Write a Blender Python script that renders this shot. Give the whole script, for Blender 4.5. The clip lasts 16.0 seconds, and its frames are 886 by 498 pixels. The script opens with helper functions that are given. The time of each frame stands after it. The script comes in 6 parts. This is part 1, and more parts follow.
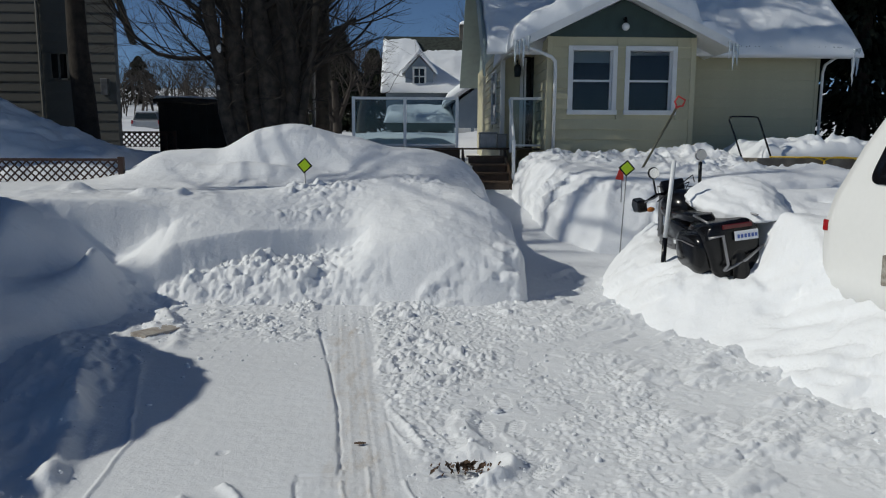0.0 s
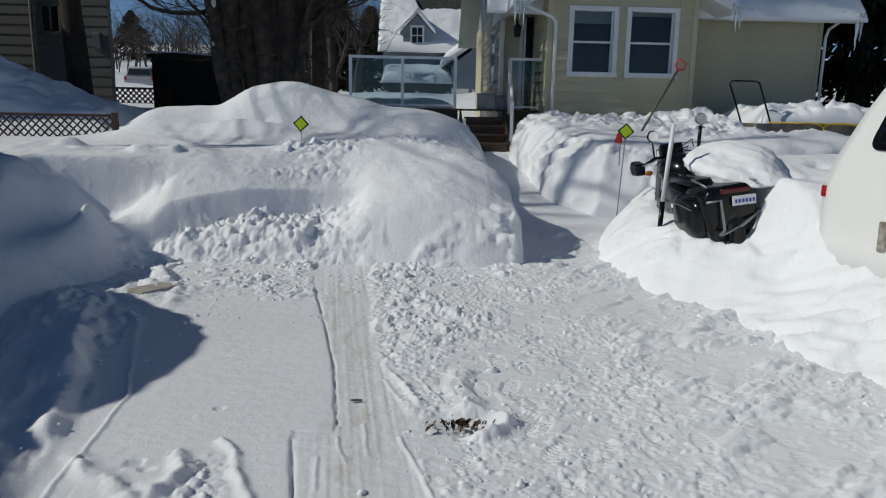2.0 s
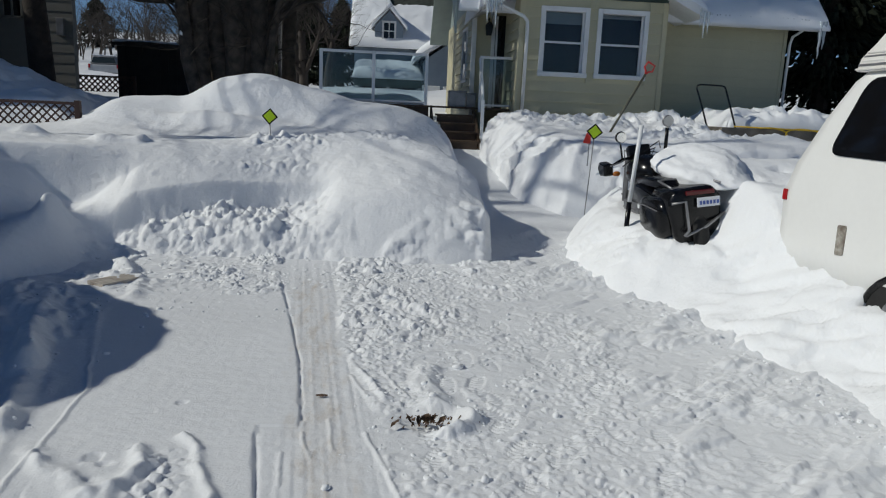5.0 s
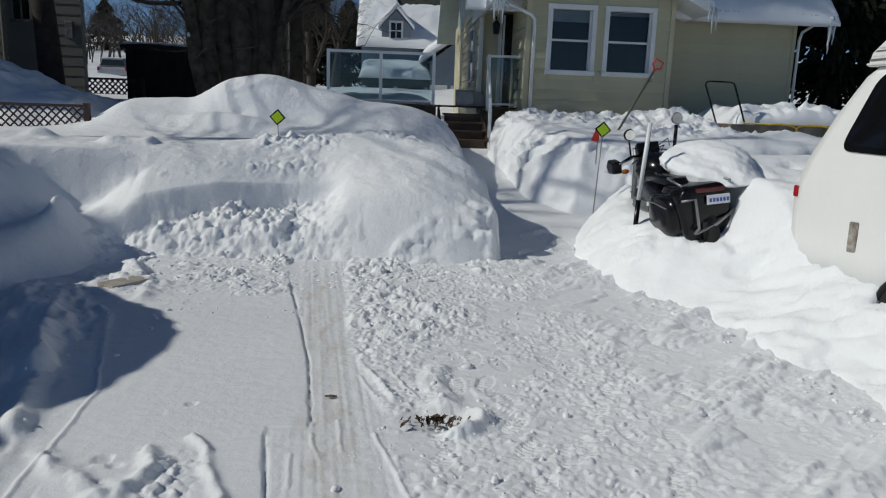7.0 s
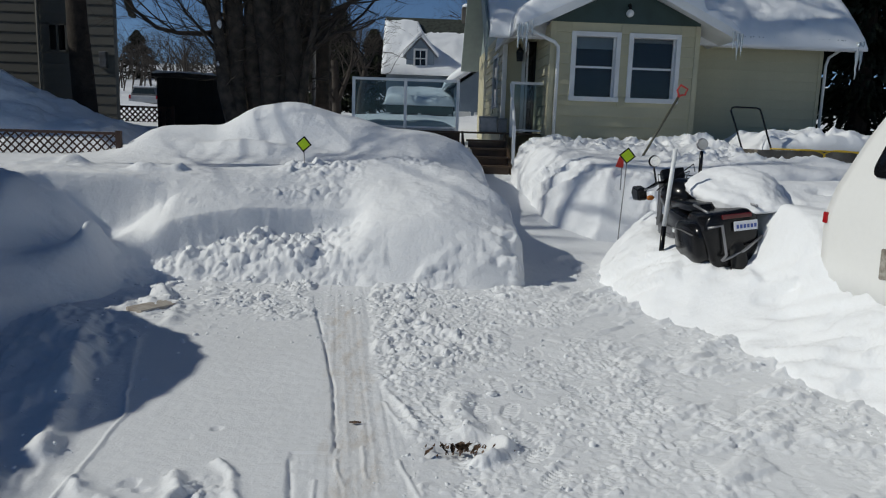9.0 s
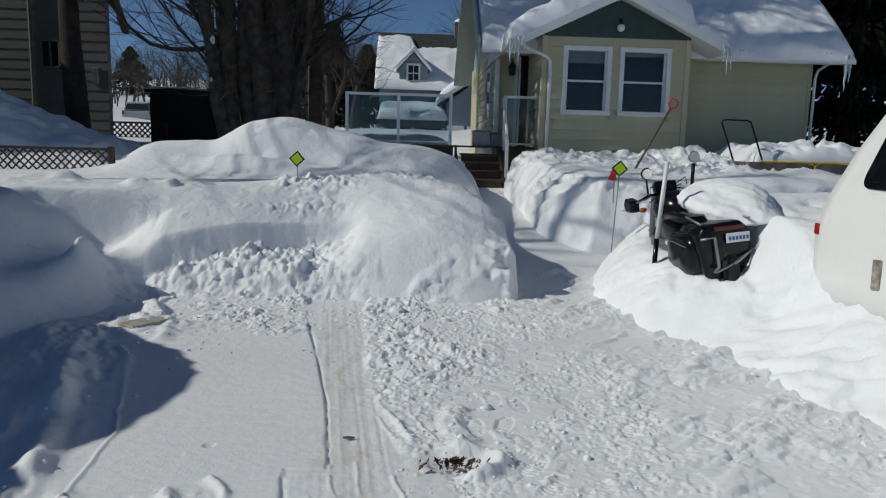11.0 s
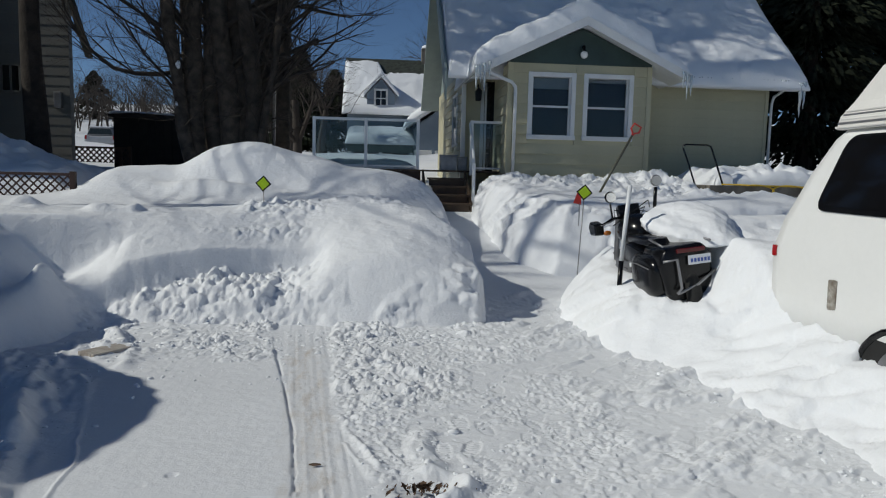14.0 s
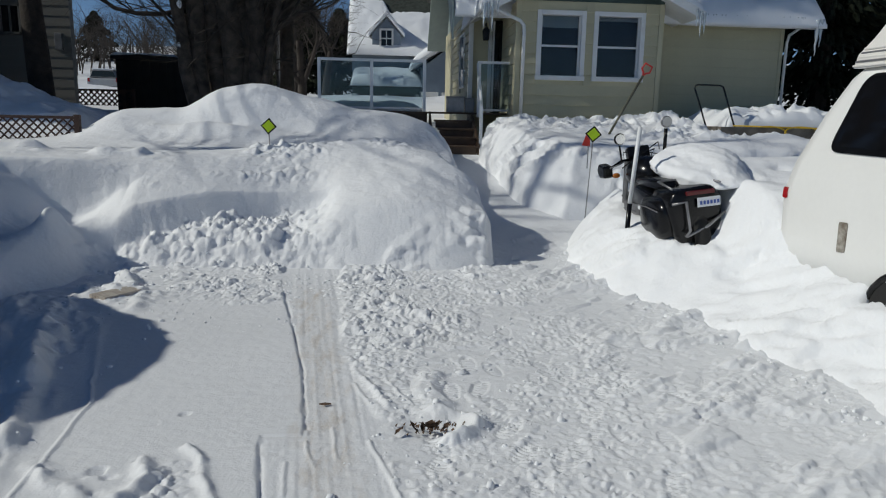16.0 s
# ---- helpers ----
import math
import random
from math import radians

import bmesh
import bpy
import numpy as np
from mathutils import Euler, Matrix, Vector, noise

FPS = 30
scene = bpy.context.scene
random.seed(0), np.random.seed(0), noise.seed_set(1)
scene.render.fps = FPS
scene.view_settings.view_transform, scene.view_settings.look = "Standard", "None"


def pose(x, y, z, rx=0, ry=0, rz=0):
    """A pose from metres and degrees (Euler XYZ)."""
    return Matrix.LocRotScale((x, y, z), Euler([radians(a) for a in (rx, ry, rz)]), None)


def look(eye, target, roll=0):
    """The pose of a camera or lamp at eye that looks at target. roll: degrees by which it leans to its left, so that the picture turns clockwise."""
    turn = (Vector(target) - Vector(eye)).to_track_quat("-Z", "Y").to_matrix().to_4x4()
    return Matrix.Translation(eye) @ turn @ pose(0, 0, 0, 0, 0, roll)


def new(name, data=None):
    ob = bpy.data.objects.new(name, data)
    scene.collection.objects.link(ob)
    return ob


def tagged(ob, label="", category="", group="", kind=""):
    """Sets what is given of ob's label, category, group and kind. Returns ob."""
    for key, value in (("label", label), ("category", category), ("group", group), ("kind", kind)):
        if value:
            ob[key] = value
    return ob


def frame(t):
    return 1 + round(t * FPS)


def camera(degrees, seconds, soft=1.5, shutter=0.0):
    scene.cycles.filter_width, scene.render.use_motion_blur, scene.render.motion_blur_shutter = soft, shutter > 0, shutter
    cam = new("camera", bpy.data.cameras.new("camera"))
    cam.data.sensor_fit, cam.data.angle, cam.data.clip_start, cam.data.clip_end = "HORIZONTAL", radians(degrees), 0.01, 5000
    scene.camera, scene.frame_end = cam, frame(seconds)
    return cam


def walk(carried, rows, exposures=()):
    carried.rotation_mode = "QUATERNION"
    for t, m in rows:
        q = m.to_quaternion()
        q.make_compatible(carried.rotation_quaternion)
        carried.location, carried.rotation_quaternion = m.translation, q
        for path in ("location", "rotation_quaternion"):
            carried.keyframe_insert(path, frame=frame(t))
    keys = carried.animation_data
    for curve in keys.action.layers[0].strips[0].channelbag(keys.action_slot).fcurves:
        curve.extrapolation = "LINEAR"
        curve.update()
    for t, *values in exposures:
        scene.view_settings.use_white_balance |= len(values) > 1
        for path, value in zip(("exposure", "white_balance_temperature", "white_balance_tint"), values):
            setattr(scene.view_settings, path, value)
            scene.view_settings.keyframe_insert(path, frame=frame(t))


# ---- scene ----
# camera and its walk
cam = camera(64.0, 16.0, 1.15)
ROWS = [
    (0, (0.0000, 0.0000, 1.5671), (0.1926, 4.9482, 0.8759), 0.237),
    (0.5, (-0.0143, 0.0074, 1.5590), (0.2239, 4.9497, 0.8401), 0.440),
    (1, (-0.0146, 0.0091, 1.5615), (0.2713, 4.9421, 0.7973), 0.509),
    (1.5, (-0.0129, 0.0061, 1.5533), (0.2506, 4.9261, 0.7025), 0.793),
    (2, (-0.0125, 0.0077, 1.5515), (0.2139, 4.9111, 0.6000), 1.083),
    (2.5, (-0.0263, 0.0224, 1.5479), (0.1955, 4.9155, 0.5437), 1.663),
    (3, (-0.0267, 0.0246, 1.5478), (0.2186, 4.9192, 0.5567), 2.025),
    (3.5, (-0.0160, 0.0095, 1.5481), (0.3201, 4.8976, 0.5516), 2.442),
    (4, (-0.0110, 0.0068, 1.5459), (0.4382, 4.8897, 0.5685), 2.555),
    (6.5, (-0.0124, 0.0178, 1.5442), (0.4068, 4.9063, 0.5815), 2.165),
    (7, (-0.0096, 0.0224, 1.5440), (0.3790, 4.9117, 0.5726), 1.986),
    (7.5, (-0.0178, 0.0230, 1.5489), (0.3414, 4.9244, 0.6286), 1.962),
    (8, (-0.0251, 0.0150, 1.5483), (0.2070, 4.9373, 0.7012), 1.952),
    (10.5, (-0.0109, 0.0188, 1.5550), (0.2206, 4.9557, 0.7975), 1.626),
    (11, (-0.0136, 0.0177, 1.5492), (0.2477, 4.9609, 0.8448), 1.510),
    (11.5, (-0.0130, 0.0096, 1.5604), (0.2774, 4.9573, 0.8998), 1.589),
    (12, (-0.0036, 0.0104, 1.5532), (0.2869, 4.9721, 1.0080), 1.149),
    (12.5, (-0.0083, 0.0056, 1.5497), (0.3388, 4.9659, 1.0257), 1.926),
    (13, (-0.0118, 0.0016, 1.5577), (0.3800, 4.9605, 1.0519), 2.030),
    (13.5, (-0.0076, 0.0034, 1.5543), (0.4453, 4.9603, 1.0818), 1.529),
    (14, (0.0004, -0.0018, 1.5513), (0.4779, 4.9469, 1.0197), 1.384),
    (14.5, (0.0002, 0.0047, 1.5481), (0.4738, 4.9386, 0.8903), 1.483),
    (15, (-0.0038, 0.0119, 1.5444), (0.4329, 4.9335, 0.7783), 1.299),
    (15.5, (-0.0019, 0.0100, 1.5416), (0.4300, 4.9147, 0.6714), 1.195),
    (16, (-0.0025, 0.0112, 1.5445), (0.4302, 4.9057, 0.6189), 1.221),
]
walk(cam, [(t, look(e, c, r)) for t, e, c, r in ROWS], [(0.0, -0.38, 6600.0, 4.5), (16.0, -0.38, 6600.0, 4.5)])

# daylight: clear winter sky, sun from the left
SUN_DIR = Vector((0.80, 0.085, -0.60)).normalized()      # the way the light travels
world = bpy.data.worlds.new("sky")
scene.world = world
world.use_nodes = True
wn = world.node_tree
sky = wn.nodes.new("ShaderNodeTexSky")
sky.sky_type = "NISHITA"
sky.sun_disc = False
sky.sun_elevation = math.asin(-SUN_DIR.z)
sky.sun_rotation = math.atan2(-SUN_DIR.x, -SUN_DIR.y)
sky.air_density, sky.dust_density, sky.ozone_density = 0.55, 0.0, 5.0
wn.links.new(sky.outputs[0], wn.nodes["Background"].inputs[0])
wn.nodes["Background"].inputs[1].default_value = 0.080
sun = new("sun", bpy.data.lights.new("sun", "SUN"))
sun.data.energy, sun.data.angle, sun.data.color = 3.3, radians(0.5), (1.0, 0.965, 0.91)
sun.matrix_world = look(-SUN_DIR * 50, (0, 0, 0))


# ---------- materials ----------
def mat(name, color, rough=0.6, metal=0.0, vary=0.15, scale=6.0, fine=60.0, bump=0.15, dist=0.01, second=None, each=0.0, spec=0.5):
    """Base colour with stains at one scale and grain at another, and fine relief. second: colour of the stains. each: spread from piece to piece."""
    m = bpy.data.materials.new(name)
    m.use_nodes = True
    nt = m.node_tree
    b = nt.nodes["Principled BSDF"]
    b.inputs["Roughness"].default_value, b.inputs["Metallic"].default_value = rough, metal
    b.inputs["Specular IOR Level"].default_value = spec
    tc = nt.nodes.new("ShaderNodeTexCoord")
    n1 = nt.nodes.new("ShaderNodeTexNoise")
    n1.inputs["Scale"].default_value, n1.inputs["Detail"].default_value = scale, 5
    n2 = nt.nodes.new("ShaderNodeTexNoise")
    n2.inputs["Scale"].default_value, n2.inputs["Detail"].default_value = fine, 4
    for n in (n1, n2):
        nt.links.new(tc.outputs["Object"], n.inputs["Vector"])
    c = Vector(color)
    s = Vector(second) if second else c * (1 - 2.2 * vary)
    ramp = nt.nodes.new("ShaderNodeValToRGB")
    ramp.color_ramp.elements[0].position, ramp.color_ramp.elements[1].position = 0.32, 0.62
    ramp.color_ramp.elements[0].color, ramp.color_ramp.elements[1].color = (*s, 1), (*c, 1)
    nt.links.new(n1.outputs["Fac"], ramp.inputs["Fac"])
    hsv = nt.nodes.new("ShaderNodeHueSaturation")
    nt.links.new(ramp.outputs[0], hsv.inputs["Color"])
    mr = nt.nodes.new("ShaderNodeMapRange")
    mr.inputs[3].default_value, mr.inputs[4].default_value = 1 - vary * 1.2, 1 + vary * 1.2
    nt.links.new(n2.outputs["Fac"], mr.inputs[0])
    if each:
        oi = nt.nodes.new("ShaderNodeObjectInfo")
        ad = nt.nodes.new("ShaderNodeMath")
        ad.operation = "MULTIPLY_ADD"
        ad.inputs[1].default_value = each
        nt.links.new(oi.outputs["Random"], ad.inputs[0])
        nt.links.new(mr.outputs[0], ad.inputs[2])
        nt.links.new(ad.outputs[0], hsv.inputs["Value"])
    else:
        nt.links.new(mr.outputs[0], hsv.inputs["Value"])
    nt.links.new(hsv.outputs[0], b.inputs["Base Color"])
    if bump:
        bp = nt.nodes.new("ShaderNodeBump")
        bp.inputs["Strength"].default_value, bp.inputs["Distance"].default_value = bump, dist
        nt.links.new(n2.outputs["Fac"], bp.inputs["Height"])
        nt.links.new(bp.outputs[0], b.inputs["Normal"])
    return m


def snow_mat(name, color=(0.86, 0.875, 0.90), grit=0.25, strip=False):
    m = mat(name, color, 0.75, 0, 0.025, 0.9, 85, 0.22, 0.008, second=[c * 0.955 for c in color], spec=0.3)
    nt = m.node_tree
    b = nt.nodes["Principled BSDF"]
    b.inputs["Subsurface Weight"].default_value = 0.0
    tc = nt.nodes["Texture Coordinate"]
    # two more scales of relief: crusty grains and soft wind ripples
    old = b.inputs["Normal"].links[0].from_socket
    vo = nt.nodes.new("ShaderNodeTexNoise")
    vo.inputs["Scale"].default_value, vo.inputs["Detail"].default_value = 11, 8
    vo.inputs["Roughness"].default_value = 0.62
    nt.links.new(tc.outputs["Object"], vo.inputs["Vector"])
    b2 = nt.nodes.new("ShaderNodeBump")
    b2.inputs["Strength"].default_value, b2.inputs["Distance"].default_value = grit * 1.35, 0.05
    nt.links.new(vo.outputs["Fac"], b2.inputs["Height"])
    nt.links.new(old, b2.inputs["Normal"])
    nt.links.new(b2.outputs[0], b.inputs["Normal"])
    if strip:
        # bare scraped lane: thin packed snow with the tan pavers showing through
        sep = nt.nodes.new("ShaderNodeSeparateXYZ")
        nt.links.new(tc.outputs["Object"], sep.inputs[0])

        def math_node(op, a, bb=None, cc=None):
            n = nt.nodes.new("ShaderNodeMath")
            n.operation = op
            for i, v in enumerate((a, bb, cc)):
                if v is None:
                    continue
                if isinstance(v, (int, float)):
                    n.inputs[i].default_value = v
                else:
                    nt.links.new(v, n.inputs[i])
            return n.outputs[0]

        wob = nt.nodes.new("ShaderNodeTexNoise")
        wob.inputs["Scale"].default_value, wob.inputs["Detail"].default_value = 5, 6
        nt.links.new(tc.outputs["Object"], wob.inputs["Vector"])
        # distance from the lane's middle line, which leans a little to the left with y
        mid = math_node("MULTIPLY_ADD", sep.outputs[1], -0.115, 0.10)
        off = math_node("ABSOLUTE", math_node("SUBTRACT", sep.outputs[0], mid))
        edge = math_node("SUBTRACT", 0.30, math_node("MULTIPLY_ADD", wob.outputs[0], 0.25, math_node("MULTIPLY", off, 1.0)))
        lane = math_node("MULTIPLY", math_node("MINIMUM", math_node("MAXIMUM", math_node("MULTIPLY", edge, 9), 0), 1),
                         math_node("MINIMUM", math_node("MAXIMUM", math_node("MULTIPLY", math_node("SUBTRACT", 6.5, sep.outputs[1]), 2.0), 0), 1))
        st = nt.nodes.new("ShaderNodeTexNoise")
        st.inputs["Scale"].default_value, st.inputs["Detail"].default_value = 3.2, 9
        st.inputs["Roughness"].default_value = 0.7
        mp = nt.nodes.new("ShaderNodeMapping")
        mp.inputs["Scale"].default_value = (3.0, 0.8, 1)
        nt.links.new(tc.outputs["Object"], mp.inputs[0])
        nt.links.new(mp.outputs[0], st.inputs["Vector"])
        spots = math_node("MINIMUM", math_node("MAXIMUM", math_node("MULTIPLY", math_node("SUBTRACT", st.outputs[0], 0.47), 4.5), 0), 1)
        fac = math_node("MULTIPLY", math_node("MULTIPLY_ADD", spots, 0.6, 0.10), lane)
        mix = nt.nodes.new("ShaderNodeMixRGB")
        mix.inputs[2].default_value = (0.50, 0.42, 0.33, 1)
        nt.links.new(fac, mix.inputs[0])
        nt.links.new(b.inputs["Base Color"].links[0].from_socket, mix.inputs[1])
        nt.links.new(mix.outputs[0], b.inputs["Base Color"])
    return m


SNOW = snow_mat("fresh_snow")
SNOW_DRIVE = snow_mat("packed_snow", (0.80, 0.815, 0.84), 0.16, strip=True)
SNOW_ROOF = snow_mat("roof_snow", (0.85, 0.87, 0.90), 0.15)
SNOW_CLOD = snow_mat("clod_snow", (0.86, 0.875, 0.90), 0.2)
SIDING = mat("yellow_siding", (0.50, 0.465, 0.315), 0.55, 0, 0.05, 1.5, 30, 0.06, 0.004, each=0.06)
# beige darkened well below its own tone, so the tree shade is in the colour
SIDING_B = mat("shade_toned_beige", (0.15, 0.147, 0.132), 0.6, 0, 0.06, 1.5, 30, 0.06, 0.004, each=0.05)
WHITE = mat("white_trim_paint", (0.78, 0.78, 0.77), 0.4, 0, 0.04, 3, 40, 0.04, 0.003)
GREEN = mat("dark_green_board", (0.035, 0.062, 0.055), 0.5, 0, 0.12, 3, 40, 0.08, 0.004)
SAGE = mat("sage_soffit", (0.30, 0.36, 0.34), 0.5, 0, 0.06, 3, 40, 0.05, 0.003)
# near-black that stands for unlit depth: the shade is put into the colour
UNLIT_BLACK = mat("unlit_black", (0.03, 0.032, 0.035), 0.9, 0, 0.2, 2, 20, 0)
BLIND = mat("roller_blind", (0.42, 0.45, 0.48), 0.8, 0, 0.05, 4, 60, 0.05)
WOOD = mat("brown_stained_wood", (0.085, 0.052, 0.030), 0.65, 0, 0.25, 3, 70, 0.25, 0.004, each=0.15)
GREYWOOD = mat("weathered_grey_wood", (0.20, 0.175, 0.14), 0.75, 0, 0.25, 3, 70, 0.3, 0.004, each=0.15)
LATTICE = mat("brown_lattice", (0.060, 0.030, 0.022), 0.7, 0, 0.2, 3, 60, 0.15, 0.003, each=0.1)
BARK = mat("grey_bark", (0.105, 0.084, 0.066), 0.9, 0, 0.3, 5, 45, 0.7, 0.03)
BARK_DARK = mat("dark_bark", (0.035, 0.026, 0.020), 0.95, 0, 0.3, 4, 30, 0.7, 0.03)
TWIG = mat("twig_bark", (0.060, 0.048, 0.040), 0.9, 0, 0.2, 3, 20, 0)
NEEDLE = mat("conifer_needles", (0.032, 0.038, 0.024), 0.95, 0, 0.35, 3, 20, 0, spec=0.1)
BLACK = mat("black_plastic", (0.006, 0.006, 0.007), 0.22, 0, 0.2, 8, 60, 0.1, 0.002, spec=0.35)
RUBBER = mat("tyre_rubber", (0.018, 0.018, 0.018), 0.85, 0, 0.2, 8, 60, 0.3, 0.003)
CHROME = mat("chrome", (0.75, 0.76, 0.78), 0.12, 1.0, 0.05, 5, 40, 0.02)
STEEL = mat("grey_steel", (0.30, 0.30, 0.31), 0.45, 0.8, 0.12, 6, 40, 0.08)
ALU = mat("white_aluminium", (0.74, 0.76, 0.77), 0.35, 0.0, 0.04, 4, 40, 0.03)
RED = mat("red_plastic", (0.62, 0.035, 0.022), 0.4, 0, 0.1, 5, 40, 0.05)
LENS = mat("red_lens", (0.36, 0.012, 0.016), 0.15, 0, 0.08, 20, 90, 0.1, 0.002)
LIME = mat("lime_reflector", (0.50, 0.72, 0.02), 0.35, 0, 0.05, 30, 120, 0.05, 0.002)
YELLOW = mat("yellow_hose", (0.72, 0.48, 0.03), 0.45, 0, 0.08, 8, 50, 0.05)
VAN = mat("white_van_paint", (0.80, 0.80, 0.78), 0.28, 0, 0.02, 1.2, 25, 0.015, 0.002)
FIBRE = mat("white_fibreglass", (0.76, 0.74, 0.70), 0.45, 0, 0.04, 2, 30, 0.04, 0.003)
RUST = mat("bare_primer_patch", (0.34, 0.32, 0.28), 0.7, 0, 0.4, 14, 60, 0.3, 0.004, second=(0.13, 0.10, 0.075))
GLASSD = mat("tinted_window", (0.006, 0.006, 0.007), 0.06, 0, 0.1, 3, 30, 0)
SHED = mat("dark_shed_boards", (0.022, 0.020, 0.020), 0.8, 0, 0.2, 3, 30, 0.2, each=0.08)
BLUEGREY = mat("blue_grey_siding", (0.20, 0.25, 0.31), 0.6, 0, 0.06, 2, 20, 0.05, each=0.05)
SHINGLE = mat("dark_shingles", (0.045, 0.055, 0.045), 0.9, 0, 0.25, 6, 40, 0.4, 0.01)
PLATE = mat("plate_white", (0.72, 0.74, 0.78), 0.35, 0, 0.03, 10, 60, 0.02)
BLUEINK = mat("plate_ink", (0.05, 0.10, 0.35), 0.4, 0, 0.03, 10, 60, 0)
LEAF = mat("dead_leaves", (0.20, 0.125, 0.08), 0.8, 0, 0.35, 14, 60, 0.3, 0.004)
PAVER = mat("tan_board", (0.52, 0.48, 0.42), 0.7, 0, 0.12, 9, 60, 0.2, 0.003, second=(0.38, 0.32, 0.27))
CAR_GREY = mat("pale_grey_car", (0.42, 0.43, 0.45), 0.3, 0, 0.05, 3, 30, 0)
OPAL = mat("opal_glass", (0.82, 0.82, 0.80), 0.25, 0, 0.03, 5, 30, 0)


def ice_mat():
    m = bpy.data.materials.new("icicle_ice")
    m.use_nodes = True
    b = m.node_tree.nodes["Principled BSDF"]
    b.inputs["Base Color"].default_value = (0.86, 0.92, 0.96, 1)
    b.inputs["Roughness"].default_value, b.inputs["IOR"].default_value = 0.12, 1.31
    b.inputs["Transmission Weight"].default_value = 0.55
    return m


def glass_mat(name, tint, rough=0.02, mix=0.10):
    """Thin pane: mostly clear, with a mirror that grows towards grazing."""
    m = bpy.data.materials.new(name)
    m.use_nodes = True
    nt = m.node_tree
    out = nt.nodes["Material Output"]
    tr = nt.nodes.new("ShaderNodeBsdfTransparent")
    tr.inputs[0].default_value = (*tint, 1)
    gl = nt.nodes.new("ShaderNodeBsdfGlossy")
    gl.inputs["Roughness"].default_value = rough
    fr = nt.nodes.new("ShaderNodeFresnel")
    fr.inputs[0].default_value = 1.5
    ms = nt.nodes.new("ShaderNodeMixShader")
    nt.links.new(fr.outputs[0], ms.inputs[0])
    nt.links.new(tr.outputs[0], ms.inputs[1])
    nt.links.new(gl.outputs[0], ms.inputs[2])
    nt.links.new(ms.outputs[0], out.inputs[0])
    return m


ICE = ice_mat()
PANE = glass_mat("window_glass", (0.85, 0.88, 0.88))
RAILGLASS = glass_mat("railing_glass", (0.72, 0.80, 0.84), 0.05)


# ---------- building helpers ----------
def part(name, bm, material, parent=None, label="", smooth=False, shadow=True):
    """Links a bmesh as one mesh object, under a thing or a part if given."""
    me = bpy.data.meshes.new(name)
    bm.to_mesh(me)
    bm.free()
    me.materials.append(material)
    if smooth:
        for p in me.polygons:
            p.use_smooth = True
    ob = new(name, me)
    ob.parent = parent
    ob.visible_shadow = shadow
    return tagged(ob, label)


def thing(name, loc, label, category, group="", rz=0.0, kind=""):
    ob = new(name)
    ob.empty_display_size = 0.1
    ob.matrix_world = pose(*loc, 0, 0, rz)
    return tagged(ob, label, category, group, kind)


def raw(name, verts, faces, material, parent=None, label="", smooth=True):
    me = bpy.data.meshes.new(name)
    me.from_pydata([tuple(v) for v in verts], [], faces)
    me.materials.append(material)
    if smooth:
        me.polygons.foreach_set("use_smooth", [True] * len(me.polygons))
    me.update()
    ob = new(name, me)
    ob.parent = parent
    return tagged(ob, label)


def box(bm, x0, x1, y0, y1, z0, z1, bevel=0.0, m=None):
    r = bmesh.ops.create_cube(bm, size=1.0)
    vs = r["verts"]
    bmesh.ops.transform(bm, verts=vs, matrix=Matrix.Translation(((x0 + x1) / 2, (y0 + y1) / 2, (z0 + z1) / 2)) @ Matrix.Diagonal((x1 - x0, y1 - y0, z1 - z0, 1)))
    if bevel:
        es = list({e for v in vs for e in v.link_edges})
        g = bmesh.ops.bevel(bm, geom=es, offset=bevel, segments=2, affect="EDGES", profile=0.5)
        vs = list({v for f in g["faces"] for v in f.verts} | {v for v in vs if v.is_valid})
    if m is not None:
        bmesh.ops.transform(bm, verts=vs, matrix=m)
    return bm


def boxed(*a, **k):
    return box(bmesh.new(), *a, **k)


def prism(pts, axis, a, b, bevel=0.0):
    """A polygon, pushed along an axis from a to b. pts are the other two coordinates in order."""
    bm = bmesh.new()
    put = {"x": lambda p, s: (s, p[0], p[1]), "y": lambda p, s: (p[0], s, p[1]), "z": lambda p, s: (p[0], p[1], s)}[axis]
    v0 = [bm.verts.new(put(p, a)) for p in pts]
    v1 = [bm.verts.new(put(p, b)) for p in pts]
    n = len(pts)
    bm.faces.new(v0)
    bm.faces.new(v1[::-1])
    for i in range(n):
        bm.faces.new((v0[i], v1[i], v1[(i + 1) % n], v0[(i + 1) % n]))
    bmesh.ops.recalc_face_normals(bm, faces=bm.faces)
    if bevel:
        bmesh.ops.bevel(bm, geom=list(bm.edges), offset=bevel, segments=2, affect="EDGES", profile=0.5)
    return bm


def tube_data(points, radii, sides=8, caps=True):
    pts = [Vector(p) for p in points]
    if isinstance(radii, (int, float)):
        radii = [radii] * len(pts)
    verts, faces = [], []
    up = None
    for i, p in enumerate(pts):
        d = (pts[min(i + 1, len(pts) - 1)] - pts[max(i - 1, 0)]).normalized()
        if up is None:
            up = d.orthogonal().normalized()
        up = (up - d * up.dot(d)).normalized()
        side = d.cross(up)
        for k in range(sides):
            a = 2 * math.pi * k / sides
            verts.append(p + (up * math.cos(a) + side * math.sin(a)) * radii[i])
    for i in range(len(pts) - 1):
        for k in range(sides):
            a, b = i * sides + k, i * sides + (k + 1) % sides
            faces.append((a, b, b + sides, a + sides))
    if caps:
        faces.append(tuple(range(sides))[::-1])
        faces.append(tuple(range((len(pts) - 1) * sides, len(pts) * sides)))
    return verts, faces


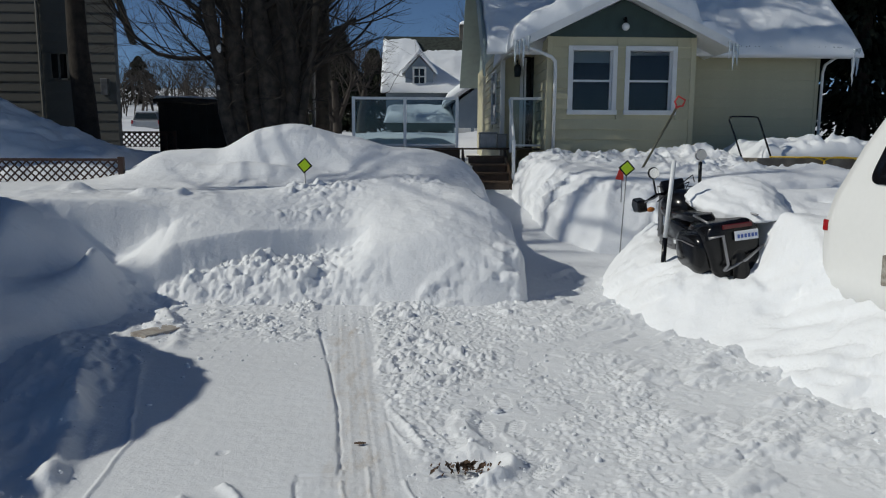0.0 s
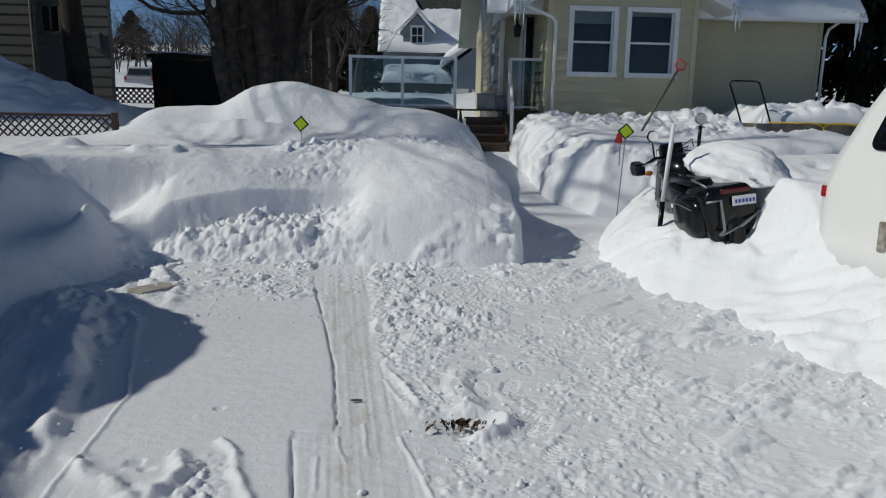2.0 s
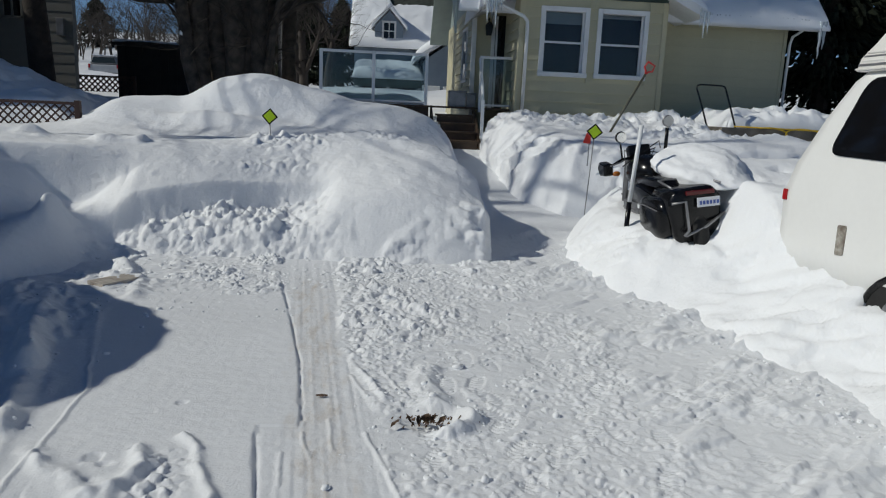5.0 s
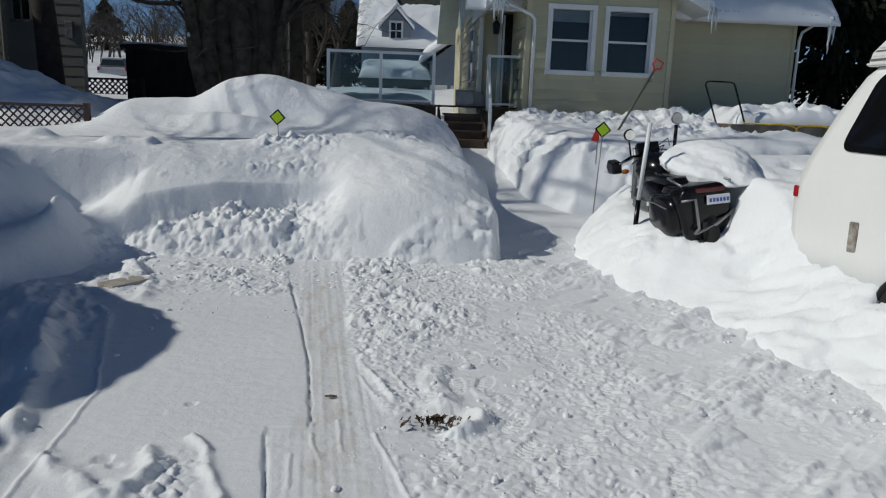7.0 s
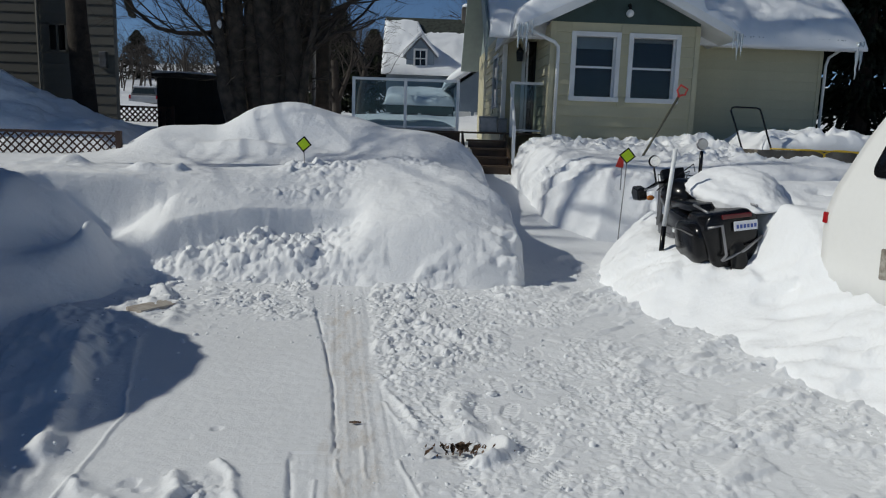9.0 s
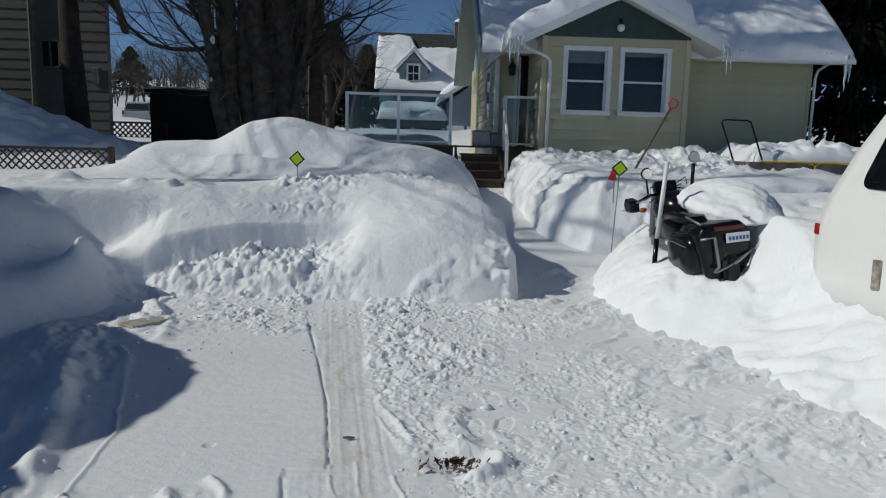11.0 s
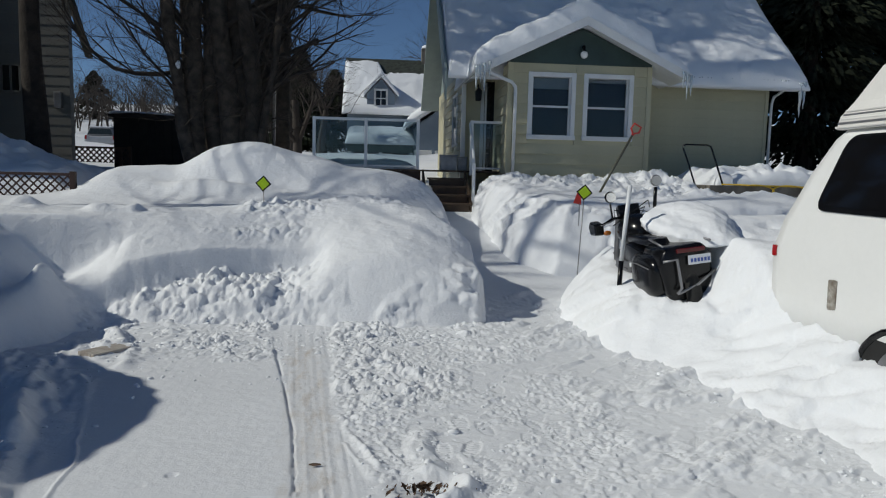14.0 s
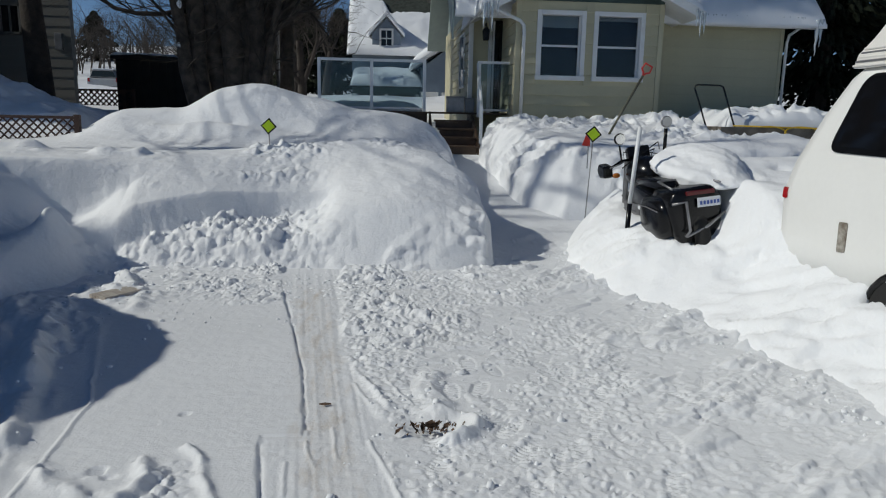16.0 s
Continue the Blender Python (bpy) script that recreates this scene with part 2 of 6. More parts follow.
def tube(points, radii, sides=8, bm=None):
    bm = bm or bmesh.new()
    verts, faces = tube_data(points, radii, sides)
    vs = [bm.verts.new(v) for v in verts]
    for f in faces:
        try:
            bm.faces.new([vs[i] for i in f])
        except ValueError:
            pass
    return bm


def ball(c, r, bm=None, sub=2, squash=(1, 1, 1), rough=0.0, seed=0):
    bm = bm or bmesh.new()
    vs = bmesh.ops.create_icosphere(bm, subdivisions=sub, radius=1.0)["verts"]
    for v in vs:
        k = 1 + rough * noise.noise(v.co * 1.7 + Vector((seed * 3.1, seed, 0)))
        v.co = Vector((v.co.x * squash[0], v.co.y * squash[1], v.co.z * squash[2])) * r * k + Vector(c)
    return bm


def torus(R, r, m, seg=28, ring=10, bm=None):
    pts = [m @ Vector((R * math.cos(2 * math.pi * i / seg), R * math.sin(2 * math.pi * i / seg), 0)) for i in range(seg + 1)]
    return tube(pts, r, ring, bm)


def vnoise(x, y, seed=0):
    """Smooth noise of 0..1 on arrays."""
    xi, yi = np.floor(x).astype(np.int64), np.floor(y).astype(np.int64)
    xf, yf = x - xi, y - yi
    u, v = xf * xf * xf * (xf * (xf * 6 - 15) + 10), yf * yf * yf * (yf * (yf * 6 - 15) + 10)

    def h(a, b):
        n = (a * 374761393 + b * 668265263 + seed * 974634777) & 0x7FFFFFFF
        n = ((n ^ (n >> 13)) * 1274126177) & 0x7FFFFFFF
        n = ((n ^ (n >> 16)) * 2246822519) & 0x7FFFFFFF
        return ((n ^ (n >> 15)) & 0xFFFF) / 65535.0

    return (h(xi, yi) * (1 - u) + h(xi + 1, yi) * u) * (1 - v) + (h(xi, yi + 1) * (1 - u) + h(xi + 1, yi + 1) * u) * v


def fbm(x, y, f, octaves=4, seed=0, gain=0.5):
    out, a, tot = 0, 1.0, 0
    for k in range(octaves):
        out = out + a * vnoise(x * f + 17.3 * k, y * f - 9.1 * k, seed + k)
        tot += a
        a, f = a * gain, f * 2.03
    return out / tot


def smooth01(t):
    t = np.clip(t, 0, 1)
    return t * t * (3 - 2 * t)


# ---------- the lie of the land ----------
def base_z(x, y):
    """Bare ground: a level drive, a rise towards the house, a slow climb to a wooded hill."""
    x, y = np.asarray(x, float), np.asarray(y, float)
    return np.interp(y, [-60, 8.0, 9.2, 12.5, 13.7, 22, 45, 60, 140, 400], [0, 0, 0.10, 0.70, 0.81, 1.45, 2.4, 3.0, 13, 34])


def inside_distance(px, py, poly):
    """Signed distance to a polygon's edge, positive inside."""
    d2 = np.full(px.shape, 1e9)
    inside = np.zeros(px.shape, bool)
    n = len(poly)
    for i in range(n):
        (ax, ay), (bx, by) = poly[i], poly[(i + 1) % n]
        ex, ey = bx - ax, by - ay
        t = np.clip(((px - ax) * ex + (py - ay) * ey) / (ex * ex + ey * ey), 0, 1)
        d2 = np.minimum(d2, (px - ax - t * ex) ** 2 + (py - ay - t * ey) ** 2)
        cross = ((ay > py) != (by > py)) & (px < ex * (py - ay) / (ey if abs(ey) > 1e-9 else 1e-9) + ax)
        inside ^= cross
    return np.where(inside, 1, -1) * np.sqrt(d2)


def axis_steps(*runs):
    """Grid lines: runs of (start, end, step)."""
    out = []
    for a, b, s in runs:
        out += list(np.arange(a, b - s * 0.5, s))
    out.append(runs[-1][1])
    return np.array(out)


def sheet(name, xs, ys, z, keep, material, label, category, kind="", push=None):
    """A height field on grid lines; faces only where keep."""
    ny, nx = z.shape
    X, Y = np.meshgrid(xs, ys)
    co = np.stack([X, Y, z], -1)
    if push is not None:
        gy, gx = np.gradient(z, ys, xs)
        nrm = np.stack([-gx, -gy, np.ones_like(z)], -1)
        nrm /= np.linalg.norm(nrm, axis=-1, keepdims=True)
        co = co + nrm * push[..., None]
    co = co.reshape(-1, 3)
    idx = np.arange(nx * ny).reshape(ny, nx)
    q = np.stack([idx[:-1, :-1], idx[:-1, 1:], idx[1:, 1:], idx[1:, :-1]], -1)
    kf = keep[:-1, :-1] | keep[:-1, 1:] | keep[1:, 1:] | keep[1:, :-1]
    q = q[kf]
    used = np.unique(q)
    remap = np.full(nx * ny, -1)
    remap[used] = np.arange(len(used))
    q, co = remap[q], co[used]
    me = bpy.data.meshes.new(name)
    me.vertices.add(len(co))
    me.vertices.foreach_set("co", co.ravel())
    me.loops.add(q.size)
    me.loops.foreach_set("vertex_index", q.ravel().astype(np.int32))
    me.polygons.add(len(q))
    me.polygons.foreach_set("loop_start", np.arange(0, q.size, 4, dtype=np.int32))
    me.polygons.foreach_set("use_smooth", np.ones(len(q), bool))
    me.update(calc_edges=True)
    me.materials.append(material)
    return tagged(new(name, me), label, category, "", kind)


def cells(x, y, f, seed=0):
    """Scattered cells: the nearest and the second distance, and a random value of the cell."""
    x, y = x * f, y * f
    xi, yi = np.floor(x).astype(np.int64), np.floor(y).astype(np.int64)
    f1, f2, val = np.full(x.shape, 9.0), np.full(x.shape, 9.0), np.zeros(x.shape)

    def h(a, b, k):
        n = (a * 374761393 + b * 668265263 + (seed * 7 + k) * 974634777) & 0x7FFFFFFF
        n = ((n ^ (n >> 13)) * 1274126177) & 0x7FFFFFFF
        n = ((n ^ (n >> 16)) * 2246822519) & 0x7FFFFFFF
        return ((n ^ (n >> 15)) & 0xFFFF) / 65535.0

    for i in (-1, 0, 1):
        for j in (-1, 0, 1):
            a, b = xi + i, yi + j
            d = np.hypot(a + h(a, b, 1) - x, b + h(a, b, 2) - y)
            near = d < f1
            f2 = np.where(near, f1, np.minimum(f2, d))
            val = np.where(near, h(a, b, 3), val)
            f1 = np.where(near, d, f1)
    return f1, f2, val


def lumps(x, y, f, seed=0):
    """Broken lumps of 0..1, rounded, of random heights, with crevices between."""
    wx = x + 0.35 / f * (fbm(x, y, f * 1.7, 2, seed + 3) - 0.5) * 2
    wy = y + 0.35 / f * (fbm(x + 7, y, f * 1.7, 2, seed + 4) - 0.5) * 2
    f1, f2, val = cells(wx, wy, f, seed)
    return val ** 1.3 * np.sqrt(np.clip(1 - (f1 / 0.85) ** 2, 0, 1)) * (0.45 + 0.55 * smooth01((f2 - f1) / 0.5))


def line_dist(x, y, pts):
    """Distance to an open line of points, and the side: positive to the right of its way."""
    best, side = np.full(np.shape(x), 1e9), np.zeros(np.shape(x))
    for (ax, ay), (bx, by) in zip(pts, pts[1:]):
        ex, ey = bx - ax, by - ay
        t = np.clip(((x - ax) * ex + (y - ay) * ey) / (ex * ex + ey * ey), 0, 1)
        d = np.hypot(x - ax - t * ex, y - ay - t * ey)
        sgn = np.sign((x - ax) * ey - (y - ay) * ex)
        side = np.where(d < best, sgn, side)
        best = np.minimum(best, d)
    return best, side


CRACK = [(-0.95, 6.8), (-0.88, 6.27), (-0.64, 5.07), (-0.47, 4.14), (-0.37, 3.34)]    # edge of the smooth slab
CRACK_NEAR = [(-0.57, 3.18), (-0.47, 2.61), (-0.40, 1.9)]


def drive_relief(X, Y):
    """Packed snow of the drive: a smooth slab, a scraped lane, ridges, broken crusts, boot prints."""
    jag = 0.02 * (vnoise(X * 9, Y * 9, 5) - 0.5)
    x_slab = np.where(Y > 3.27, np.interp(Y, [3.34, 4.14, 5.07, 6.27, 6.8], [-0.37, -0.47, -0.64, -0.88, -0.95]), np.interp(Y, [1.9, 2.61, 3.18], [-0.40, -0.47, -0.57])) + jag
    x_lane = np.interp(Y, [2.0, 3.3, 4.57, 5.4, 6.32], [0.10, -0.02, -0.30, -0.33, -0.42]) + 0.05 * (vnoise(X, Y * 3, 8) - 0.5)
    slab = smooth01((x_slab - X) / 0.02)
    right = smooth01((X - x_lane) / 0.06)
    near = smooth01((9.5 - Y) / 1.5)
    z = 0.008 * slab * smooth01((6.3 - Y) / 0.6) + 0.010 * (fbm(X, Y, 1.1, 3, 11) - 0.5)
    # open seams along the slab's edge
    d, _ = line_dist(X + jag * 0.6, Y, CRACK)
    z -= 0.010 * np.exp(-(d / 0.008) ** 2) * smooth01((vnoise(X * 2, Y * 4, 13) - 0.15) / 0.2) * smooth01((6.0 - Y) / 0.4)
    d, _ = line_dist(X + jag * 0.6, Y, CRACK_NEAR)
    z -= 0.009 * np.exp(-(d / 0.008) ** 2)
    # scrape lines and paver joints in the lane
    bare = (1 - slab) * (1 - right)
    z += bare * (0.004 * (vnoise((X + 0.11 * Y) * 55, Y * 0.8, 51) - 0.5) + 0.003 * (vnoise(X * 30, Y * 30, 52) - 0.5))
    for x0, y0, x1, y1, w, h in ((-0.10, 4.0, 0.04, 3.58, 0.018, 0.018), (-0.16, 3.95, -0.06, 3.62, 0.008, 0.008), (0.02, 4.0, 0.12, 3.70, 0.007, 0.010), (0.08, 3.85, 0.17, 3.60, 0.006, 0.009),
                                 (-0.24, 3.35, -0.20, 3.02, 0.006, 0.009), (-0.36, 3.2, -0.30, 2.95, 0.006, 0.008), (-0.06, 3.2, 0.10, 2.6, 0.008, 0.012), (-0.43, 3.0, -0.40, 2.72, 0.006, 0.008)):
        d, _ = line_dist(X + jag * 0.5, Y, [(x0, y0), (x1, y1)])
        z += h * np.exp(-(d / w) ** 2)
    # broken crust right of the lane: a raised ragged plate far off, thinning towards the viewer
    patch = smooth01((fbm(X, Y, 1.9, 3, 35) - 0.46) / 0.12)
    thick = smooth01((Y - 3.6) / 2.2) * smooth01((1.9 - X) / 0.9) * (0.35 + 0.65 * np.exp(-((X - 0.1) / 0.55) ** 2))
    l1, l2, l3 = lumps(X, Y, 5.0, 81), lumps(X, Y, 10.5, 83), lumps(X, Y, 24, 85)
    z += right * near * patch * thick * (0.060 * l1 + 0.034 * l2 + 0.018 * l3)
    z += right * near * (0.022 * np.maximum(fbm(X, Y, 2.6, 4, 21) - 0.46, 0) + 0.016 * l3 * smooth01((fbm(X, Y, 2.2, 2, 23) - 0.45) / 0.1) + 0.006 * (fbm(X, Y, 16, 3, 31) - 0.5))
    z += right * near * 0.007 * smooth01((fbm(X, Y, 4.2, 4, 36, 0.6) - 0.50) / 0.035) * smooth01((fbm(X, Y, 0.8, 2, 39) - 0.36) / 0.2)
    # a dug hollow with rims round the dead leaves
    r = np.hypot((X - 0.26) / 1.35, Y - 3.33)
    rim = np.exp(-((r - 0.16) / 0.04) ** 2) * smooth01((X - 0.20) / 0.15)
    z += 0.05 * rim * (0.5 + fbm(X, Y, 12, 2, 87)) - 0.025 * np.exp(-(r / 0.10) ** 2)
    d, _ = line_dist(X, Y, [(0.30, 4.05), (0.24, 3.78), (0.33, 3.60), (0.27, 3.46)])
    z += 0.030 * smooth01((X - 0.02) / 0.1) * np.exp(-(np.clip(d - 0.02, 0, 9) / 0.05) ** 2) * (0.4 + fbm(X, Y, 9, 2, 88))
    # lug-soled boot prints
    rb = np.random.default_rng(17)
    for _ in range(60):
        cx, cy, a = rb.uniform(0.25, 2.1), rb.uniform(2.5, 5.0), rb.uniform(-0.7, 0.7)
        m = (np.abs(X - cx) < 0.2) & (np.abs(Y - cy) < 0.2)
        if not np.any(m):
            continue
        u, v = (X[m] - cx) * math.cos(a) + (Y[m] - cy) * math.sin(a), -(X[m] - cx) * math.sin(a) + (Y[m] - cy) * math.cos(a)
        e = smooth01((1 - (u / 0.055) ** 2 - (v / 0.14) ** 2) / 0.3)
        z[m] += e * (0.0065 * np.sin(v * 210 + 1.2 * np.cos(u * 60)) - 0.006)
    # long furrows on the right, running from the middle towards the van
    fur = fbm((X + 0.75 * Y) * 0.9, (Y - 0.75 * X) * 2.6, 2.0, 4, 41)
    z += smooth01((X - 1.15) / 0.6) * near * 0.16 * np.maximum(fur - 0.48, 0)
    # thin raised line along the left of the slab, and trodden snow beyond it
    d, side = line_dist(X + jag, Y, [(-1.46, 2.3), (-1.48, 3.04), (-1.54, 3.68), (-1.80, 4.45), (-1.98, 5.05)])
    z += 0.010 * np.exp(-(d / 0.011) ** 2)
    lz = smooth01((-1.62 - 0.16 * (Y - 3.5) - X) / 0.25)
    z += lz * near * (0.26 * np.maximum(fbm(X * 1.6 + 0.5 * Y, Y * 0.6, 2.4, 4, 61) - 0.47, 0) + 0.03 * (fbm(X, Y, 7, 3, 63) - 0.5))
    d, _ = line_dist(X, Y, [(-2.35, 5.0), (-1.95, 3.9), (-1.72, 3.2)])
    z += 0.07 * np.exp(-(d / 0.07) ** 2) * (0.3 + fbm(X, Y, 5, 3, 64))
    # ridges kicked up at the near left, with a rough print between
    for pts, w, h in (([(-1.50, 3.00), (-1.36, 2.84), (-1.10, 2.62), (-0.95, 2.35)], 0.05, 0.030), ([(-1.06, 3.02), (-0.98, 2.86), (-1.06, 2.68), (-1.2, 2.45)], 0.04, 0.032),
                      ([(-0.90, 3.14), (-0.80, 3.02), (-0.76, 2.86), (-0.66, 2.62), (-0.62, 2.3)], 0.026, 0.026)):
        d, _ = line_dist(X + 0.05 * (vnoise(X * 8, Y * 8, 14) - 0.5), Y, pts)
        z += h * np.exp(-(d / w) ** 2) * (0.2 + 1.5 * fbm(X, Y, 9, 3, 66))
    print_ = smooth01((0.13 - np.abs(X + 0.88)) / 0.05) * smooth01((3.05 - Y) / 0.1)
    z += print_ * (0.026 * lumps(X, Y, 18, 67) - 0.010)
    holes = smooth01((fbm(X, Y, 7, 2, 68) - 0.60) / 0.06) * np.exp(-((X + 1.12 - 0.35 * (Y - 3.1)) / 0.08) ** 2) * smooth01((3.7 - Y) / 0.3)
    z -= 0.022 * holes
    # fine crumbs spilled over the far end of the slab
    spill = smooth01((Y - 4.9 - 0.6 * (vnoise(X * 1.5, Y * 1.5, 69) - 0.5)) / 0.8) * slab * smooth01((X + 2.5) / 0.3)
    z += spill * (0.3 + 0.7 * patch) * (0.024 * l2 + 0.016 * l3) * (0.4 + 1.2 * smooth01((Y - 5.5) / 0.6))
    d, _ = line_dist(X, Y, [(-2.30, 6.5), (-1.98, 5.95), (-1.90, 5.5)])
    z += 0.04 * np.exp(-(d / 0.06) ** 2) * (0.3 + fbm(X, Y, 8, 2, 70))
    return z


xs = axis_steps((-400, -60, 20), (-60, -14, 2.5), (-14, -3.6, 0.4), (-3.6, -1.7, 0.020), (-1.7, 1.5, 0.0085), (1.5, 2.8, 0.013), (2.8, 3.4, 0.03), (3.4, 14, 0.4), (14, 60, 2.5), (60, 400, 20))
ys = axis_steps((-60, -4, 4), (-4, 1.6, 0.4), (1.6, 2.4, 0.04), (2.4, 4.6, 0.0085), (4.6, 7.2, 0.014), (7.2, 8.4, 0.03), (8.4, 14, 0.05), (14, 30, 0.5), (30, 80, 2), (80, 400, 10))
X, Y = np.meshgrid(xs, ys)
near_ = (np.abs(X) < 4) & (Y > 1) & (Y < 14)
Zg = base_z(X, Y)
Zg[near_] += drive_relief(X[near_], Y[near_])
Zg += np.where(Y > 24, 0.5 * (fbm(X, Y, 0.08, 3, 7) - 0.5), 0)
sheet("ground", xs, ys, Zg, np.ones(X.shape, bool), SNOW_DRIVE, "trodden packed snow on drive and yard", "ground", "structure")


def bank(name, poly, width, top, xs, ys, label, profile=((0, 0.1, 0.3, 0.6, 1), (0, 0.35, 0.68, 0.92, 1)), lump=0.05, seed=3, wobble=0.12, detail=1.0, crumb=1.0):
    """A snow bank over a footprint: rises from its edge over a width, by a profile, to its own top surface, with lumps pushed out of its face."""
    X, Y = np.meshgrid(xs, ys)
    sd = inside_distance(X, Y, poly) + wobble * (fbm(X, Y, 1.3, 3, seed) - 0.5) * 2
    w = width(X, Y) if callable(width) else width
    t = np.clip(sd / w, 0, 1)
    f = np.interp(t, *profile)
    b = base_z(X, Y)
    z = b + f * (top(X, Y) - b)
    z += detail * (0.05 * (fbm(X, Y, 0.9, 3, seed + 5) - 0.5) + 0.014 * (fbm(X, Y, 6, 3, seed + 6) - 0.5)) * smooth01(t * 2)
    z = np.where(sd < 0, b - 0.03 + np.maximum(sd, -0.3) * 0.5, z)
    face = np.exp(-np.clip((t - 0.40) / 0.30, 0, 9) ** 2) * smooth01(sd / 0.06)
    u, v = X + 0.3 * Y, z * 1.4 + Y * 0.75
    where = smooth01((fbm(X, z + Y * 0.5, 1.1, 2, seed + 30) - 0.36) / 0.2)
    big = np.abs(fbm(u, v, 3.8, 2, seed + 9) - 0.5) * 2
    mid = np.abs(fbm(u, v, 7.5, 3, seed + 19) - 0.5) * 2
    push = face * (lump(X, Y) if callable(lump) else lump) * where * ((0.35 - big) * 1.3 + (0.3 - mid) * 0.9 * crumb)
    push += 0.018 * (fbm(u, v, 2.2, 3, seed + 40) - 0.5) + 0.030 * crumb * face * where * (fbm(u, v, 11, 3, seed + 41) - 0.5) + 0.012 * (fbm(u, v, 9, 3, seed + 42) - 0.5) * smooth01(t * 4)
    return sheet(name, xs, ys, z, sd > -0.06, SNOW, label, "snow bank", "", push)


def gauss(X, Y, cx, cy, sx, sy, h, rot=0.0):
    c, s = math.cos(radians(rot)), math.sin(radians(rot))
    u, v = (X - cx) * c + (Y - cy) * s, -(X - cx) * s + (Y - cy) * c
    return h * np.exp(-0.5 * ((u / sx) ** 2 + (v / sy) ** 2))


# front bank, with the deep yard snow behind it
def soft_min(a, b, k):
    h = np.clip(0.5 + 0.5 * (b - a) / k, 0, 1)
    return b * (1 - h) + a * h - k * h * (1 - h)


def smooth_interp(x, xp, fp):
    """Linear interpolation, rounded over a few samples."""
    return sum(np.interp(x + o, xp, fp) for o in (-0.2, -0.1, 0, 0.1, 0.2)) / 5


def yard_top(X, Y):
    """The upper surface: a front crest, a saddle, and the deep mound in the yard."""
    crest = smooth_interp(X, [-9, -4.5, -2.8, -1.2, -0.3, 0.4, 1.2], [1.10, 1.08, 1.03, 1.12, 1.24, 1.16, 0.95])
    mound = smooth_interp(X, [-6, -4.75, -4.25, -3.1, -2.75, -2.0, -1.3, -0.4, 0.3, 0.9, 1.2], [1.05, 1.15, 1.54, 1.58, 1.88, 2.02, 1.82, 1.70, 1.58, 1.36, 1.05])
    saddle = 1.02 - 0.20 * smooth01((X - 0.2) / 0.8)
    z = saddle + (crest - saddle) * np.exp(-(np.clip(np.abs(Y - 8.7) - 0.15, 0, 9) / 0.55) ** 2) + np.maximum(mound - saddle, -0.1) * np.exp(-((Y - 12.1) / np.where(Y < 12.1, 0.95, 5.5)) ** 2)
    # wind hollows and a lip across the mound
    z = z - gauss(X, Y, -2.55, 11.35, 0.55, 0.16, 0.16, -14) + gauss(X, Y, -2.5, 11.05, 0.6, 0.15, 0.12, -14) - gauss(X, Y, -1.5, 11.3, 0.4, 0.14, 0.10, -20)
    # rough crust on the crest
    z = z + np.exp(-((Y - 8.75) / 0.28) ** 2) * smooth01((X + 1.8) / 0.5) * smooth01((0.5 - X) / 0.4) * (0.10 * lumps(X, Y, 7, 79) + 0.05 * lumps(X, Y, 15, 78))
    # knobs along the left crest
    z = z + smooth01((-2.2 - X) / 0.5) * np.exp(-((Y - 8.5) / 0.26) ** 2) * (0.36 * np.maximum(fbm(X * 1.1, Y * 1.6, 3.2, 3, 77) - 0.44, 0) + 0.03 * lumps(X, Y, 6, 76))
    # the side bank falls away towards the street
    z = z - 0.42 * smooth01((7.5 - Y) / 1.2) * smooth01((-2.4 - X) / 0.5) - 0.20 * smooth01((6.0 - Y) / 1.5) * smooth01((-2.4 - X) / 0.5)
    return z


